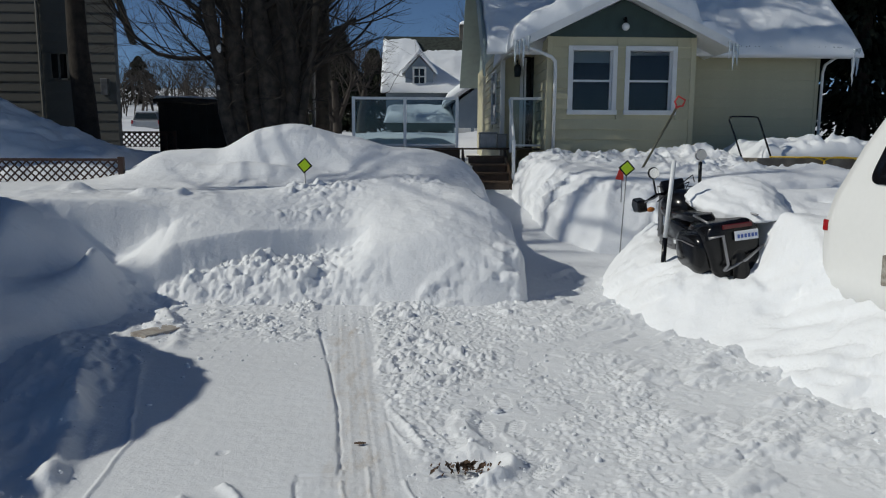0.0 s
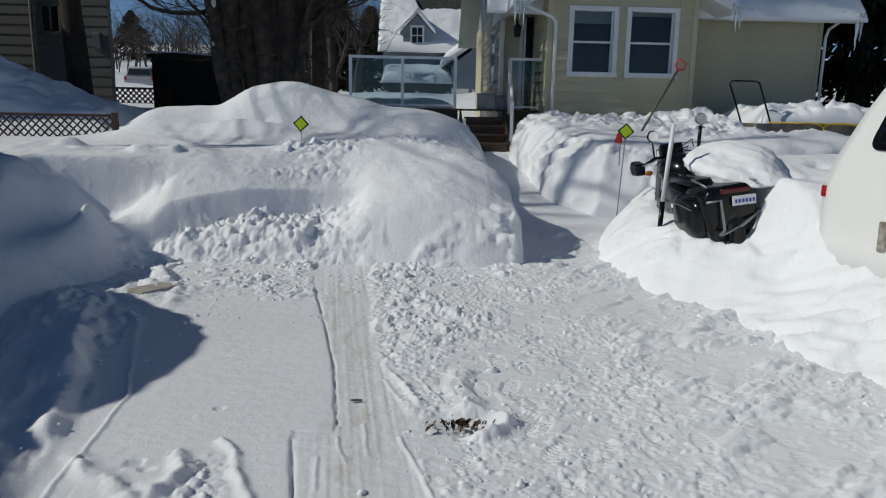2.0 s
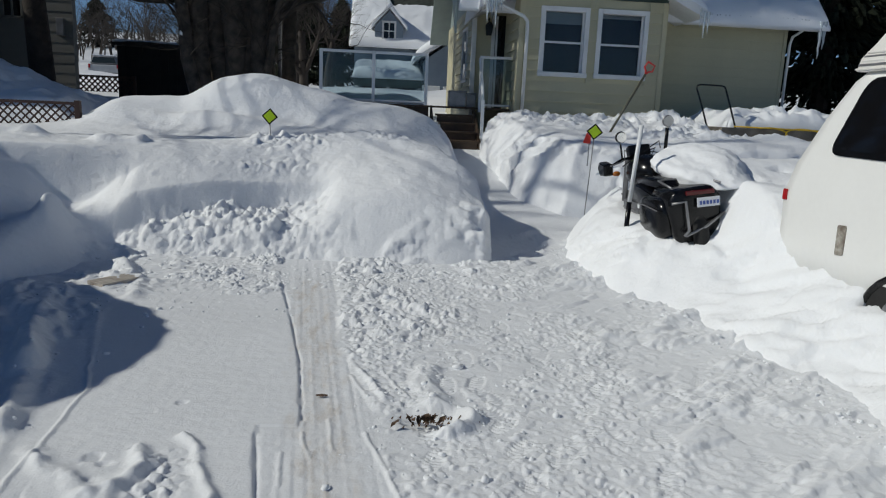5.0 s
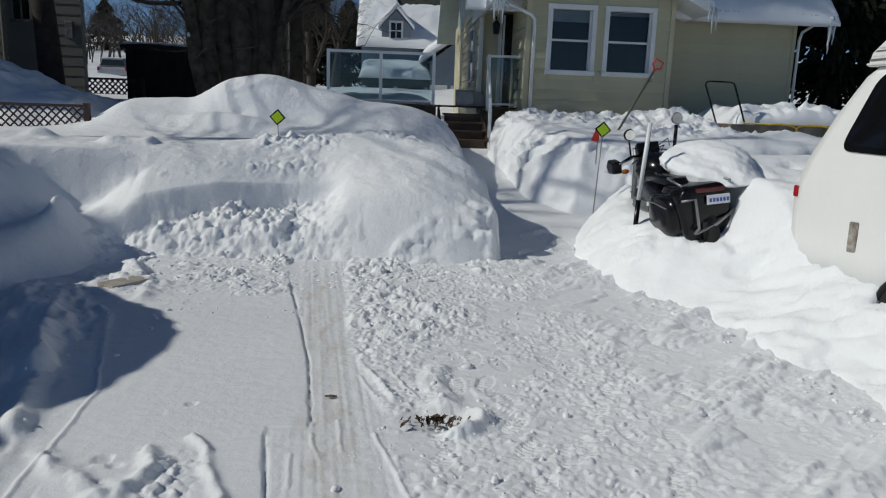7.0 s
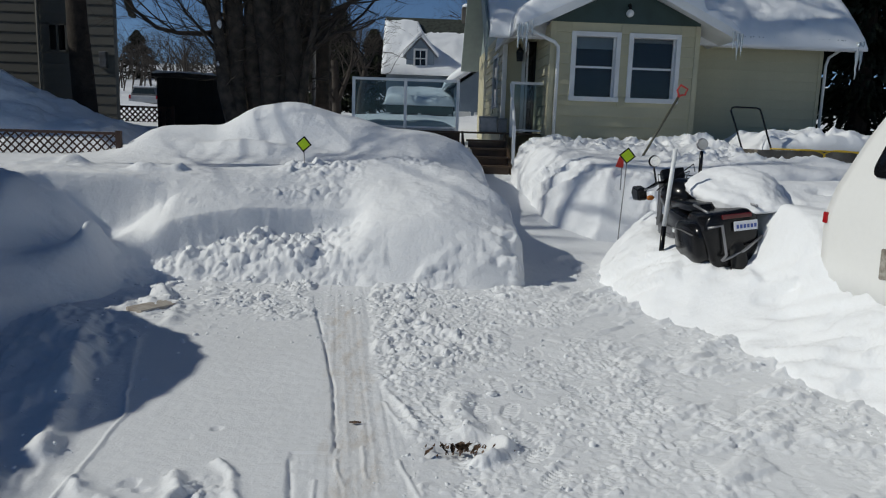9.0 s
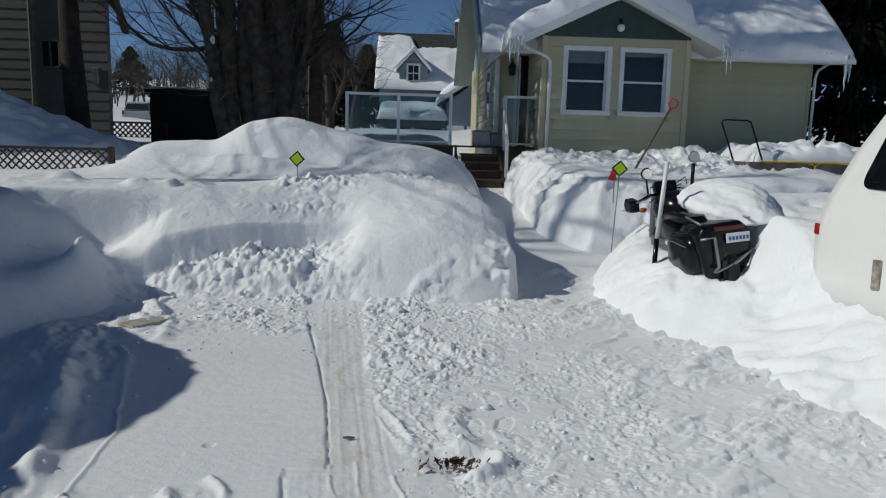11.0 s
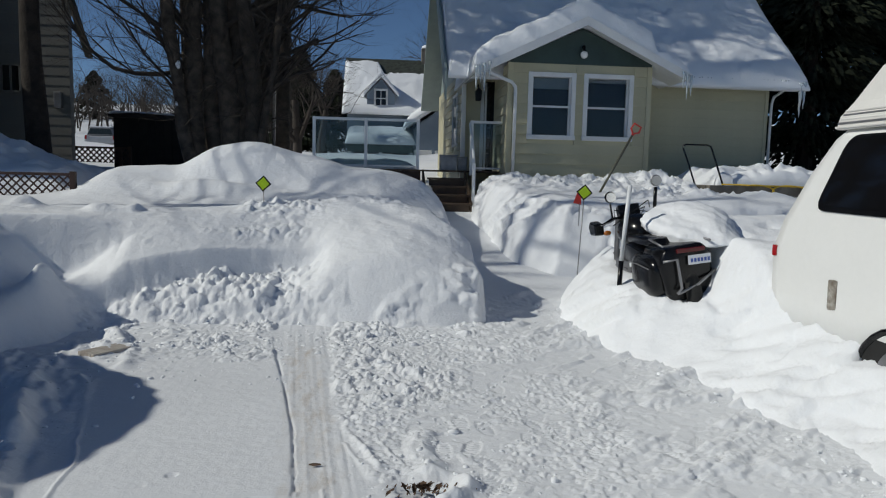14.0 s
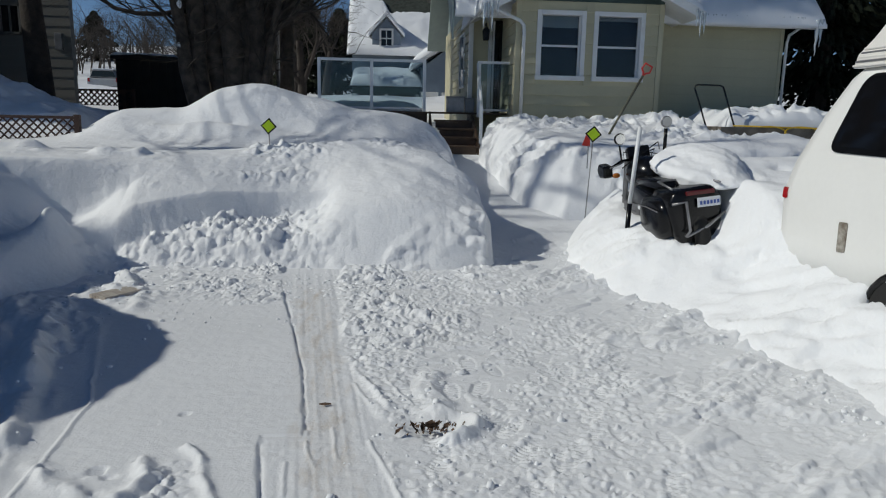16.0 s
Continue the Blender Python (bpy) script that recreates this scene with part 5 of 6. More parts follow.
for s in (-1, 1):
    part("hand_guard", prism([(1.02, 0.43), (1.20, 0.42), (1.26, 0.50), (1.20, 0.57), (1.02, 0.55)], "x", s * 0.44 - 0.05, s * 0.44 + 0.05, 0.02), BLACK, moto)
    mz = 0.80 if s < 0 else 0.92
    mx = -0.24 if s < 0 else 0.27
    part("mirror_stem", tube([(mx * 0.9, 1.25, 0.55), (mx, 1.22, mz - 0.07)], 0.010 if s < 0 else 0.02), BLACK, moto, "", True)
    bm = ball((0, 0, 0), 0.062, sub=3, squash=(1, 0.35, 1))
    bm.transform(Matrix.Translation((mx, 1.20, mz)))
    mi = part("mirror", bm, BLACK if s < 0 else STEEL, moto, "round handlebar mirror", True)
    bm = tube([(mx, 1.176, mz), (mx, 1.170, mz)], 0.052, 20)
    part("mirror_glass", bm, CHROME, mi, "mirror glass")
part("headlight", ball((0, 1.45, 0.42), 0.11, sub=3, squash=(1, 0.8, 1)), BLACK, moto, "", True)
part("cable", tube([(-0.25, 1.15, 0.5), (-0.1, 1.05, 0.62), (0.1, 1.02, 0.74), (0.14, 1.1, 0.66)], 0.006, 6), BLACK, moto, "", True)
bag = bmesh.new()
ball((-0.20, 0.30, 0.10), 1.0, bag, 4)
for q in bag.verts:
    p = q.co - Vector((-0.20, 0.30, 0.10))
    q.co = Vector((-0.20 + 0.13 * math.copysign(abs(p.x) ** 0.6, p.x), 0.30 + 0.30 * math.copysign(abs(p.y) ** 0.6, p.y), 0.10 + 0.20 * math.copysign(abs(p.z) ** 0.6, p.z)))
bag_ = part("pannier", bag, BLACK, moto, "rounded black side pannier", True)
part("lid_seam", tube([(-0.335, 0.02, 0.20), (-0.335, 0.30, 0.215), (-0.335, 0.58, 0.20)], 0.006, 6), STEEL, bag_)
part("carrier_rail", tube([(-0.22, -0.06, 0.40), (-0.20, 0.30, 0.43), (0.20, 0.30, 0.43), (0.22, -0.06, 0.41)], 0.011, 8), STEEL, moto, "", True)
for s_ in (-1, 1):
    part("brake_lever", tube([(s_ * 0.20, 1.22, 0.56), (s_ * 0.30, 1.08, 0.55), (s_ * 0.42, 1.02, 0.53)], 0.007, 6), STEEL, moto, "", True)
    part("indicator", ball((s_ * 0.24, 1.40, 0.40), 0.035, sub=2, squash=(1.3, 0.8, 0.8)), mat("amber_lens", (0.45, 0.14, 0.02), 0.2), moto, "amber indicator", True)
for k_ in range(5):
    part("cooling_fin", boxed(-0.235, 0.235, 0.90, 1.24, -0.16 + k_ * 0.055, -0.145 + k_ * 0.055, 0.003), STEEL, moto)
for a_, b_ in ((-0.18, 0.10), (-0.06, 0.24), (0.10, -0.05)):
    part("cable", tube([(a_, 1.28, 0.56), (a_ * 1.2, 1.18, 0.66), (b_, 1.34, 0.58), (b_ * 0.6, 1.46, 0.36)], 0.006, 6), BLACK, moto, "", True)
part("instrument", prism([(1.30, 0.58), (1.40, 0.56), (1.42, 0.66), (1.34, 0.70)], "x", -0.12, 0.12, 0.015), BLACK, moto)
# snow lying on the seat and tank
cap = bmesh.new()
ball((0, 0, 0), 1.0, cap, 5)
for q in cap.verts:
    p = q.co.copy()
    k = 1 + 0.18 * noise.noise(p * 1.4 + Vector((3, 1, 0))) + 0.05 * noise.noise(p * 7)
    q.co = Vector((0.33 + 0.42 * p.x * k, 0.60 + 0.62 * p.y * k, 0.44 + (0.22 if p.z > 0 else 0.05) * p.z * k + 0.10 * p.y))
part("snow_cap", cap, SNOW, moto, "soft cap of snow on the seat and tank", True)

# ---------- lattice fence ----------
def lattice(x0, x1, z0, z1, y, n_label, pitch=0.105, w=0.024):
    fe = thing("lattice_fence", (x0, y, z0), n_label, "fence")
    L, H = x1 - x0, z1 - z0
    part("top_rail", boxed(0, L, -0.025, 0.025, H, H + 0.045, 0.005), LATTICE, fe)
    for px in np.arange(0, L + 0.01, 2.4):
        part("post", boxed(px - 0.04, px + 0.04, -0.045, 0.045, -0.6, H + 0.05, 0.006), LATTICE, fe)
    part("post", boxed(L - 0.08, L, -0.045, 0.045, -0.6, H + 0.07, 0.006), LATTICE, fe)
    for d in (1, -1):
        s = -H
        while s < L:
            a0, a1 = max(s, 0.0), min(s + H, L)
            if a1 - a0 > 0.03:
                t0, t1 = a0 - s, a1 - s
                if d < 0:
                    t0, t1 = H - t0, H - t1
                k = w * 0.7
                yy = -0.012 * d
                bm = bmesh.new()
                vs = [bm.verts.new(p) for p in ((a0 - k, yy - 0.005, t0), (a0 + k, yy - 0.005, t0), (a1 + k, yy - 0.005, t1), (a1 - k, yy - 0.005, t1))]
                f_ = bm.faces.new(vs)
                bmesh.ops.recalc_face_normals(bm, faces=[f_])
                r_ = bmesh.ops.extrude_face_region(bm, geom=[f_])
                bmesh.ops.translate(bm, vec=(0, 0.010, 0), verts=[q for q in r_["geom"] if isinstance(q, bmesh.types.BMVert)])
                part("slat", bm, LATTICE, fe)
            s += pitch * 1.2
    return fe


lattice(-9.4, -4.62, 0.98, 1.37, 11.5, "brown diamond lattice fence sunk in snow")
lattice(-9.6, -6.9, 1.62, 2.02, 21.0, "far brown diamond lattice fence", 0.13, 0.04)


# ---------- trees ----------
def grow(verts, faces, p, d, length, r, depth, rnd, sides=6, bend=0.18, spread=0.6, kids=(2, 3), taper=0.62):
    """One limb and its branches, into lists."""
    n = 5 if depth > 1 else 3
    pts, rad = [p.copy()], [r]
    cur, dirn = p.copy(), d.normalized()
    for i in range(n):
        dirn = (dirn + Vector((rnd.uniform(-bend, bend), rnd.uniform(-bend, bend), rnd.uniform(-bend * 0.5, bend * 0.9)))).normalized()
        cur = cur + dirn * (length / n)
        pts.append(cur.copy())
        rad.append(r * (1 - (1 - taper) * (i + 1) / n))
    v, f = tube_data(pts, rad, sides, False)
    o = len(verts)
    verts += v
    faces += [tuple(i + o for i in q) for q in f]
    if depth <= 0:
        return
    for k in range(rnd.randint(*kids) + (1 if depth > 2 else 0)):
        t = rnd.uniform(0.35, 1.0)
        i = min(n, max(1, int(t * n + 0.5)))
        a = Vector((rnd.gauss(0, 1), rnd.gauss(0, 1), rnd.gauss(0.1, 0.6))).normalized()
        nd = (dirn * (1 - spread * rnd.uniform(0.5, 1)) + a * spread).normalized()
        grow(verts, faces, pts[i], nd, length * rnd.uniform(0.5, 0.78), rad[i] * rnd.uniform(0.45, 0.7), depth - 1, rnd, max(3, sides - 1), bend * 1.1, spread, kids, 0.55)


def bare_tree(name, x, y, z, trunks, label, seed, twigs=4, material=BARK, limbs=14, low=3, fine=0):
    """trunks: (dx, dy, lean x, lean y, length, radius)."""
    t = thing(name, (x, y, z), label, "tree")
    rnd = random.Random(seed)
    for dx, dy, lx, ly, L, r in trunks:
        n = 9
        pts, rad = [], []
        for i in range(n + 1):
            s = i / n
            pts.append(Vector((dx + lx * s * L + 0.05 * r * 8 * math.sin(s * 5 + seed + dx), dy + ly * s * L, -0.4 + s * L)))
            rad.append(r * (1.25 - 0.25 * min(1, s * 8)) * (1 - 0.55 * s) * rnd.uniform(0.95, 1.05))
        bm = tube(pts, rad, 14)
        for q in bm.verts:
            q.co += Vector((noise.noise(q.co * 2.2), noise.noise(q.co * 2.2 + Vector((9, 0, 0))), 0)) * r * 0.22
        part("trunk", bm, material, t, "", True)
        verts, faces = [], []
        for k in range(limbs):
            i = rnd.randint(low, n)
            a = rnd.uniform(0, 6.28)
            d = Vector((math.cos(a), math.sin(a), rnd.uniform(0.1, 0.9)))
            grow(verts, faces, pts[i], d, rnd.uniform(1.6, 3.2), min(0.06 + 0.035 * (i > 5), rad[i] * rnd.uniform(0.18, 0.4)), twigs - 1 + (i > 4 and rnd.random() < 0.5), rnd, 6)
        for k in range(fine):
            i = rnd.randint(1, n - 1)
            a = rnd.uniform(0, 6.28)
            grow(verts, faces, pts[i], Vector((math.cos(a), math.sin(a), rnd.uniform(0.2, 1.0))), rnd.uniform(0.9, 2.2), rnd.uniform(0.012, 0.028), 3, rnd, 4, 0.2, 0.6, (2, 4))
        raw("crown", verts, faces, TWIG, t)
    return t


def stem_maple():
    """Many stems rising from one stool, spreading upwards; foot, place at eye level, place aloft, height, radius, depth."""
    t = thing("maple_tree", (-3.5, 17.0, 1.2), "multi-stemmed bare maple in the snow", "tree")
    rnd = random.Random(3)
    stems = [(-0.55, -1.25, -3.1, 12, 0.17, -0.30), (-0.60, -0.98, -1.6, 13, 0.13, 0.05), (-0.56, -0.68, -0.6, 15, 0.23, -0.10), (-0.12, -0.36, -0.5, 15, 0.22, 0.10), (0.14, -0.06, 0.1, 16, 0.26, -0.05),
             (0.40, 0.30, 1.0, 16, 0.26, 0.12), (0.62, 0.58, 2.1, 15, 0.22, -0.08), (0.74, 0.96, 3.2, 14, 0.17, 0.15), (0.66, 1.44, 3.4, 12, 0.10, -0.25), (-0.30, -0.52, -1.9, 14, 0.12, 0.30)]
    for x0, x5, xt, top, r, dy in stems:
        n, pts, rad = 16, [], []
        bow = rnd.uniform(-0.10, 0.10)
        for i in range(n + 1):
            s = (i / n) ** 1.25
            z = -0.3 + (top + 0.3) * s
            x = np.interp(z, [-0.3, 1.0, 4.3, top], [x0 * 0.9, x0 + 0.25 * (x5 - x0), x5, xt]) + bow * math.sin(z * 1.1) + 0.03 * math.sin(z * 3.1 + x0 * 9)
            pts.append(Vector((x, dy + 0.12 * dy * z + 0.05 * math.sin(z * 1.7 + x0 * 5), z)))
            rad.append(r * (1.2 - 0.2 * min(1, z)) * (1 - 0.62 * s) * rnd.uniform(0.95, 1.05))
        bm = tube(pts, rad, 12)
        for q in bm.verts:
            q.co += Vector((noise.noise(q.co * 2.6), noise.noise(q.co * 2.6 + Vector((9, 0, 0))), 0)) * r * 0.3
        part("trunk", bm, BARK, t, "", True)
        verts, faces = [], []
        for i in range(3, n + 1):
            z = pts[i].z
            out = 1 if x5 > -0.2 else -1
            for k in range(0 if z < 1.6 else 1 if z < 3 else 2 if z < 6.5 else 5):
                a = rnd.uniform(-1.2, 1.2) + (0 if out > 0 else math.pi)
                d = Vector((math.cos(a), 0.7 * math.sin(a), rnd.uniform(0.25, 1.3)))
                rr_ = min(rad[i] * (rnd.uniform(0.16, 0.36) if z < 6.5 else rnd.uniform(0.4, 0.7)), 0.075)
                grow(verts, faces, pts[i], d, rnd.uniform(1.3, 2.6), rr_, 3 + (z > 6 and rnd.random() < 0.6), rnd, 5, 0.16, 0.55, (2, 3))
            if z < 7:
                for k in range(3):
                    a = rnd.uniform(0, 6.28)
                    grow(verts, faces, pts[i], Vector((math.cos(a), math.sin(a), rnd.uniform(-0.1, 0.9))), rnd.uniform(0.7, 1.8), rnd.uniform(0.008, 0.02), 3, rnd, 4, 0.22, 0.6, (2, 4))
        raw("crown", verts, faces, TWIG, t)
    for x, z, w in ((-1.02, 2.60, 0.10), (-0.98, 1.72, 0.15)):
        part("snow_tuft", ball((x + 0.1, -0.42, z), w, sub=3, squash=(0.7, 0.5, 1.0), rough=0.25), SNOW, t, "snow caught in a fork", True)


stem_maple()
bare_tree("maple_tree", -4.2, 19.6, 1.2, [(0.2, 0, 0.02, 0.0, 16, 0.22), (1.0, 0.3, 0.0, 0.0, 17, 0.24), (1.6, -0.2, 0.03, -0.02, 15, 0.2)], "bare maple standing behind the first", 37, 4, BARK, 22, 3, 14)
# a long low limb reaching left from the maple
lim = thing("leaning_branch", (-3.9, 16.9, 4.0), "long bare branch reaching over the yard", "branch")
rnd = random.Random(31)
bow_ = [Vector((x, 0.05, z)) for x, z in ((-0.45, -0.25), (-0.95, -0.37), (-1.55, -0.37), (-2.02, -0.27), (-2.48, 0.09), (-2.79, 0.47), (-3.04, 0.99), (-3.2, 1.7))]
verts, faces = tube_data(bow_, [0.065, 0.058, 0.05, 0.044, 0.038, 0.032, 0.025, 0.016], 7)
verts, faces = list(verts), list(faces)
for i, p in enumerate(bow_[1:]):
    for k in range(3):
        grow(verts, faces, p, Vector((-0.8 + 0.15 * i, rnd.uniform(-0.4, 0.4), rnd.uniform(0.2, 1.0))), rnd.uniform(0.9, 1.9), 0.016, 3, rnd, 4, 0.16, 0.55, (2, 3))
raw("limb", verts, faces, TWIG, lim)
for (p, d, L, r) in (((-0.1, 0, 1.2), (-1, 0.1, 0.45), 4.2, 0.05), ((0, 0, 2.0), (-0.8, -0.1, 0.8), 4.0, 0.05), ((0.2, 0, 1.6), (-0.9, 0.3, 0.25), 3.6, 0.04)):
    verts, faces = [], []
    grow(verts, faces, Vector(p), Vector(d), L, r, 4, rnd, 7, 0.10, 0.5, (3, 4), 0.35)
    raw("limb", verts, faces, TWIG, lim)
bare_tree("dark_tree", -7.27, 16.3, 1.1, [(0, 0, -0.003, 0, 9, 0.28)], "thick dark bare trunk beside the neighbour's house", 9, 3, BARK_DARK, 6, 7)


def conifer(x, y, z, h, r, label, seed, n=11000):
    t = thing("spruce_tree", (x, y, z), label, "tree")
    rnd = random.Random(seed)
    part("trunk", tube([(0, 0, -0.3), (0, 0, h * 0.95)], [r * 0.1, 0.02], 8), BARK_DARK, t)
    verts, faces = [], []
    for i in range(n):
        s = rnd.random() ** 0.75
        zz = h * (0.06 + 0.94 * s)
        rr_ = r * (1 - s) ** 0.85 * (0.35 + 0.65 * math.sqrt(rnd.random())) * (0.8 + 0.35 * math.sin(zz * 5 + rnd.random()))
        a = rnd.uniform(0, 6.283)
        c = Vector((rr_ * math.cos(a), rr_ * math.sin(a), zz - 0.25 * rr_))
        out = Vector((math.cos(a), math.sin(a), rnd.uniform(-0.6, 0.1)))
        sd = Vector((-math.sin(a), math.cos(a), rnd.uniform(-0.3, 0.3)))
        L, w = rnd.uniform(0.18, 0.45), rnd.uniform(0.04, 0.10)
        o = len(verts)
        verts += [c - sd * w, c + sd * w, c + out * L + sd * w * 0.4 - Vector((0, 0, 0.1)), c + out * L - sd * w * 0.4 - Vector((0, 0, 0.1)), c + out * L * 0.4 + Vector((0, 0, w * 0.5))]
        faces += [(o, o + 1, o + 4), (o + 1, o + 2, o + 4), (o + 2, o + 3, o + 4), (o + 3, o, o + 4)]
    raw("crown", verts, faces, NEEDLE, t, "", False)
    return t


for i, (x, y, h, r) in enumerate([(11.6, 18.5, 13, 2.6), (13.8, 22, 16, 3.4), (16.5, 19, 14, 3.4), (12.8, 28, 17, 3.8), (18.5, 25, 16, 4.0)]):
    conifer(x, y, float(base_z(0, y)) - 0.3, h, r, "tall dark spruce behind the yellow house", 60 + i)
for i, (x, y, h, r) in enumerate([(-4.6, 44, 6.5, 2.4), (-3.0, 52, 6.0, 2.6), (-14, 92, 7, 3.4), (-23, 98, 6, 3.6), (-36, 96, 6, 3.6)]):
    conifer(x, y, float(base_z(0, y)), h, r, "dark spruce in the far yards", 80 + i, 5000)

# far bare woods
verts, faces = [], []
rnd = random.Random(12)
for i in range(230):
    y = rnd.uniform(44, 105)
    x = (rnd.uniform(-0.44, -0.06) if i % 3 else rnd.uniform(-0.60, 0.12)) * y
    if y < 66 and -0.41 < x / y < -0.33:
        continue
    grow(verts, faces, Vector((x, y, float(base_z(0, y)) - 0.3)), Vector((rnd.uniform(-0.1, 0.1), 0, 1)), rnd.uniform(1.8, 4.2), rnd.uniform(0.07, 0.14), 4, rnd, 4, 0.12, 0.55, (2, 4), 0.6)
tagged(raw("far_woods", verts, faces, TWIG, None, "bare grey woods on the far slope"), "", "woods", "", "stuff")
for i, (x, y, L) in enumerate([(2.6, 54, 4.6), (4.4, 52, 5.2), (6.6, 56, 5.6), (-9.6, 42, 3.4), (-7.8, 38, 3.2), (-5.6, 32, 3.2), (-3.2, 30, 2.9), (-4.2, 36, 3.4), (-2.6, 34, 2.7)]):
    verts, faces = [], []
    r2 = random.Random(200 + i)
    grow(verts, faces, Vector((0, 0, -0.3)), Vector((0.02, 0, 1)), L, 0.22, 5, r2, 7, 0.10, 0.55, (3, 3), 0.6)
    t = thing("bare_tree", (x, y, float(base_z(0, y))), "bare branching tree in the far yards", "tree", "far bare trees")
    raw("crown", verts, faces, TWIG, t)

# pole
fp = thing("flag_pole", (-2.80, 20.0, 1.1), "tall slim grey metal pole", "pole")
part("shaft", tube([(0, 0, 0), (0.02, 0, 9)], [0.05, 0.035], 12), STEEL, fp, "", True)
part("base", tube([(0, 0, 0), (0, 0, 0.25)], 0.09, 12), STEEL, fp)

# ---------- far grey-white house ----------
fh = thing("far_house", (0.5, 0, -1.12), "distant grey house under heavy white snow", "house")
FY = 38.0
part("wall", boxed(-2.05, 7.0, FY, FY + 7, 2.0, 6.1), BLUEGREY, fh)
part("wall", prism([(FY, 6.0), (FY + 7, 6.0), (FY + 3.5, 9.0)], "x", -2.0, -1.9), BLUEGREY, fh)
part("roof", prism([(FY - 0.5, 5.75), (FY + 3.5, 9.05), (FY + 7.5, 5.75), (FY + 7.5, 5.6), (FY + 3.5, 8.9), (FY - 0.5, 5.6)], "x", -2.3, 7.4), SHINGLE, fh, "dark shingle roof partly bare at the ridge")
snow_cover("roof_snow", -2.3, 7.4, FY - 0.6, FY + 3.2, lambda X, Y: 5.76 + (Y - FY + 0.5) * 0.825, 0.32, 120, 60, fh, "thick snow sliding from the roof", 27, 0.3,
           lambda X, Y: FY + 3.2 - 0.9 * smooth01((X + 0.6) / 0.6) - 0.8 * np.abs(fbm(X, Y * 0, 1.8, 2, 9) - 0.5) - Y)
dm = part("dormer", prism([(-1.02, 5.9), (0.42, 5.9), (0.42, 6.7), (-0.3, 7.45), (-1.02, 6.7)], "y", FY - 0.35, FY + 2.2), BLUEGREY, fh, "small gabled dormer")
part("dormer_roof", prism([(-1.22, 6.55), (-0.3, 7.55), (0.62, 6.55), (0.62, 6.75), (-0.3, 7.85), (-1.22, 6.75)], "y", FY - 0.6, FY + 2.2, 0.05), SNOW_ROOF, dm, "snow-covered dormer roof")
bm = bmesh.new()
for a in ((-0.66, -0.56, 6.0, 6.95), (-0.04, 0.06, 6.0, 6.95), (-0.56, -0.04, 6.85, 6.95), (-0.56, -0.04, 6.0, 6.08), (-0.56, -0.04, 6.43, 6.48), (-0.32, -0.28, 6.08, 6.85)):
    box(bm, a[0], a[1], FY - 0.42, FY - 0.36, a[2], a[3])
wf = part("window_frame", bm, WHITE, dm)
part("window_pane", boxed(-0.56, -0.04, FY - 0.38, FY - 0.36, 6.08, 6.85), GLASSD, dm)
part("porch_roof", prism([(FY - 3.2, 4.05), (FY, 4.75), (FY, 4.6), (FY - 3.2, 3.9)], "x", -1.9, 1.3), SHINGLE, fh)
snow_cover("porch_snow", -2.0, 1.4, FY - 3.3, FY - 0.1, lambda X, Y: 4.07 + (Y - FY + 3.2) * 0.22, 0.40, 60, 40, fh, "deep snow on the porch roof", 37, 0.4)
for x in (-1.8, -0.3, 1.2):
    part("porch_post", boxed(x - 0.07, x + 0.07, FY - 3.1, FY - 2.96, 1.9, 3.91), WHITE, fh)
# dark sheet standing in for the shade under the porch roof
part("porch_shade_panel", boxed(-1.7, 1.1, FY - 1.4, FY - 1.3, 1.9, 3.9), UNLIT_BLACK, fh)
part("awning_fringe", boxed(-1.9, 1.3, FY - 3.22, FY - 3.17, 3.62, 3.92), GREEN, fh)
# lower wing with two arched doors
part("wing_wall", prism([(1.4, 1.9), (5.4, 1.9), (5.4, 4.2), (2.9, 6.0), (1.4, 4.9)], "y", 34.6, 38), BLUEGREY, fh)
for x in (1.75, 2.75):
    d_ = part("garage_door", boxed(x - 0.42, x + 0.42, 34.55, 34.6, 1.9, 3.75, 0.02), WHITE, fh, "pale panelled door")
    part("door_window", prism([(x - 0.16, 2.6), (x + 0.16, 2.6), (x + 0.16, 3.2), (x, 3.45), (x - 0.16, 3.2)], "y", 34.52, 34.549), GLASSD, d_)
part("wing_roof", prism([(0.9, 5.0), (2.9, 6.3), (5.9, 4.1), (5.9, 3.95), (2.9, 6.1), (0.9, 4.8)], "y", 34.1, 38), WHITE, fh)
snow_cover("wing_snow", 0.85, 5.9, 34.0, 38.0, lambda X, Y: np.where(X < 2.9, 6.3 - (2.9 - X) * 0.65, 6.3 - (X - 2.9) * 0.733), 0.40, 70, 40, fh, "snow on the wing's gable roof", 47, 0.5)
ch = part("chimney", boxed(2.0, 2.6, FY + 3.2, FY + 3.8, 8.6, 9.7), GREYWOOD, fh)
part("chimney_cap", ball((2.3, FY + 3.5, 9.75), 0.32, sub=2, squash=(1, 1, 0.6)), SNOW_ROOF, ch)

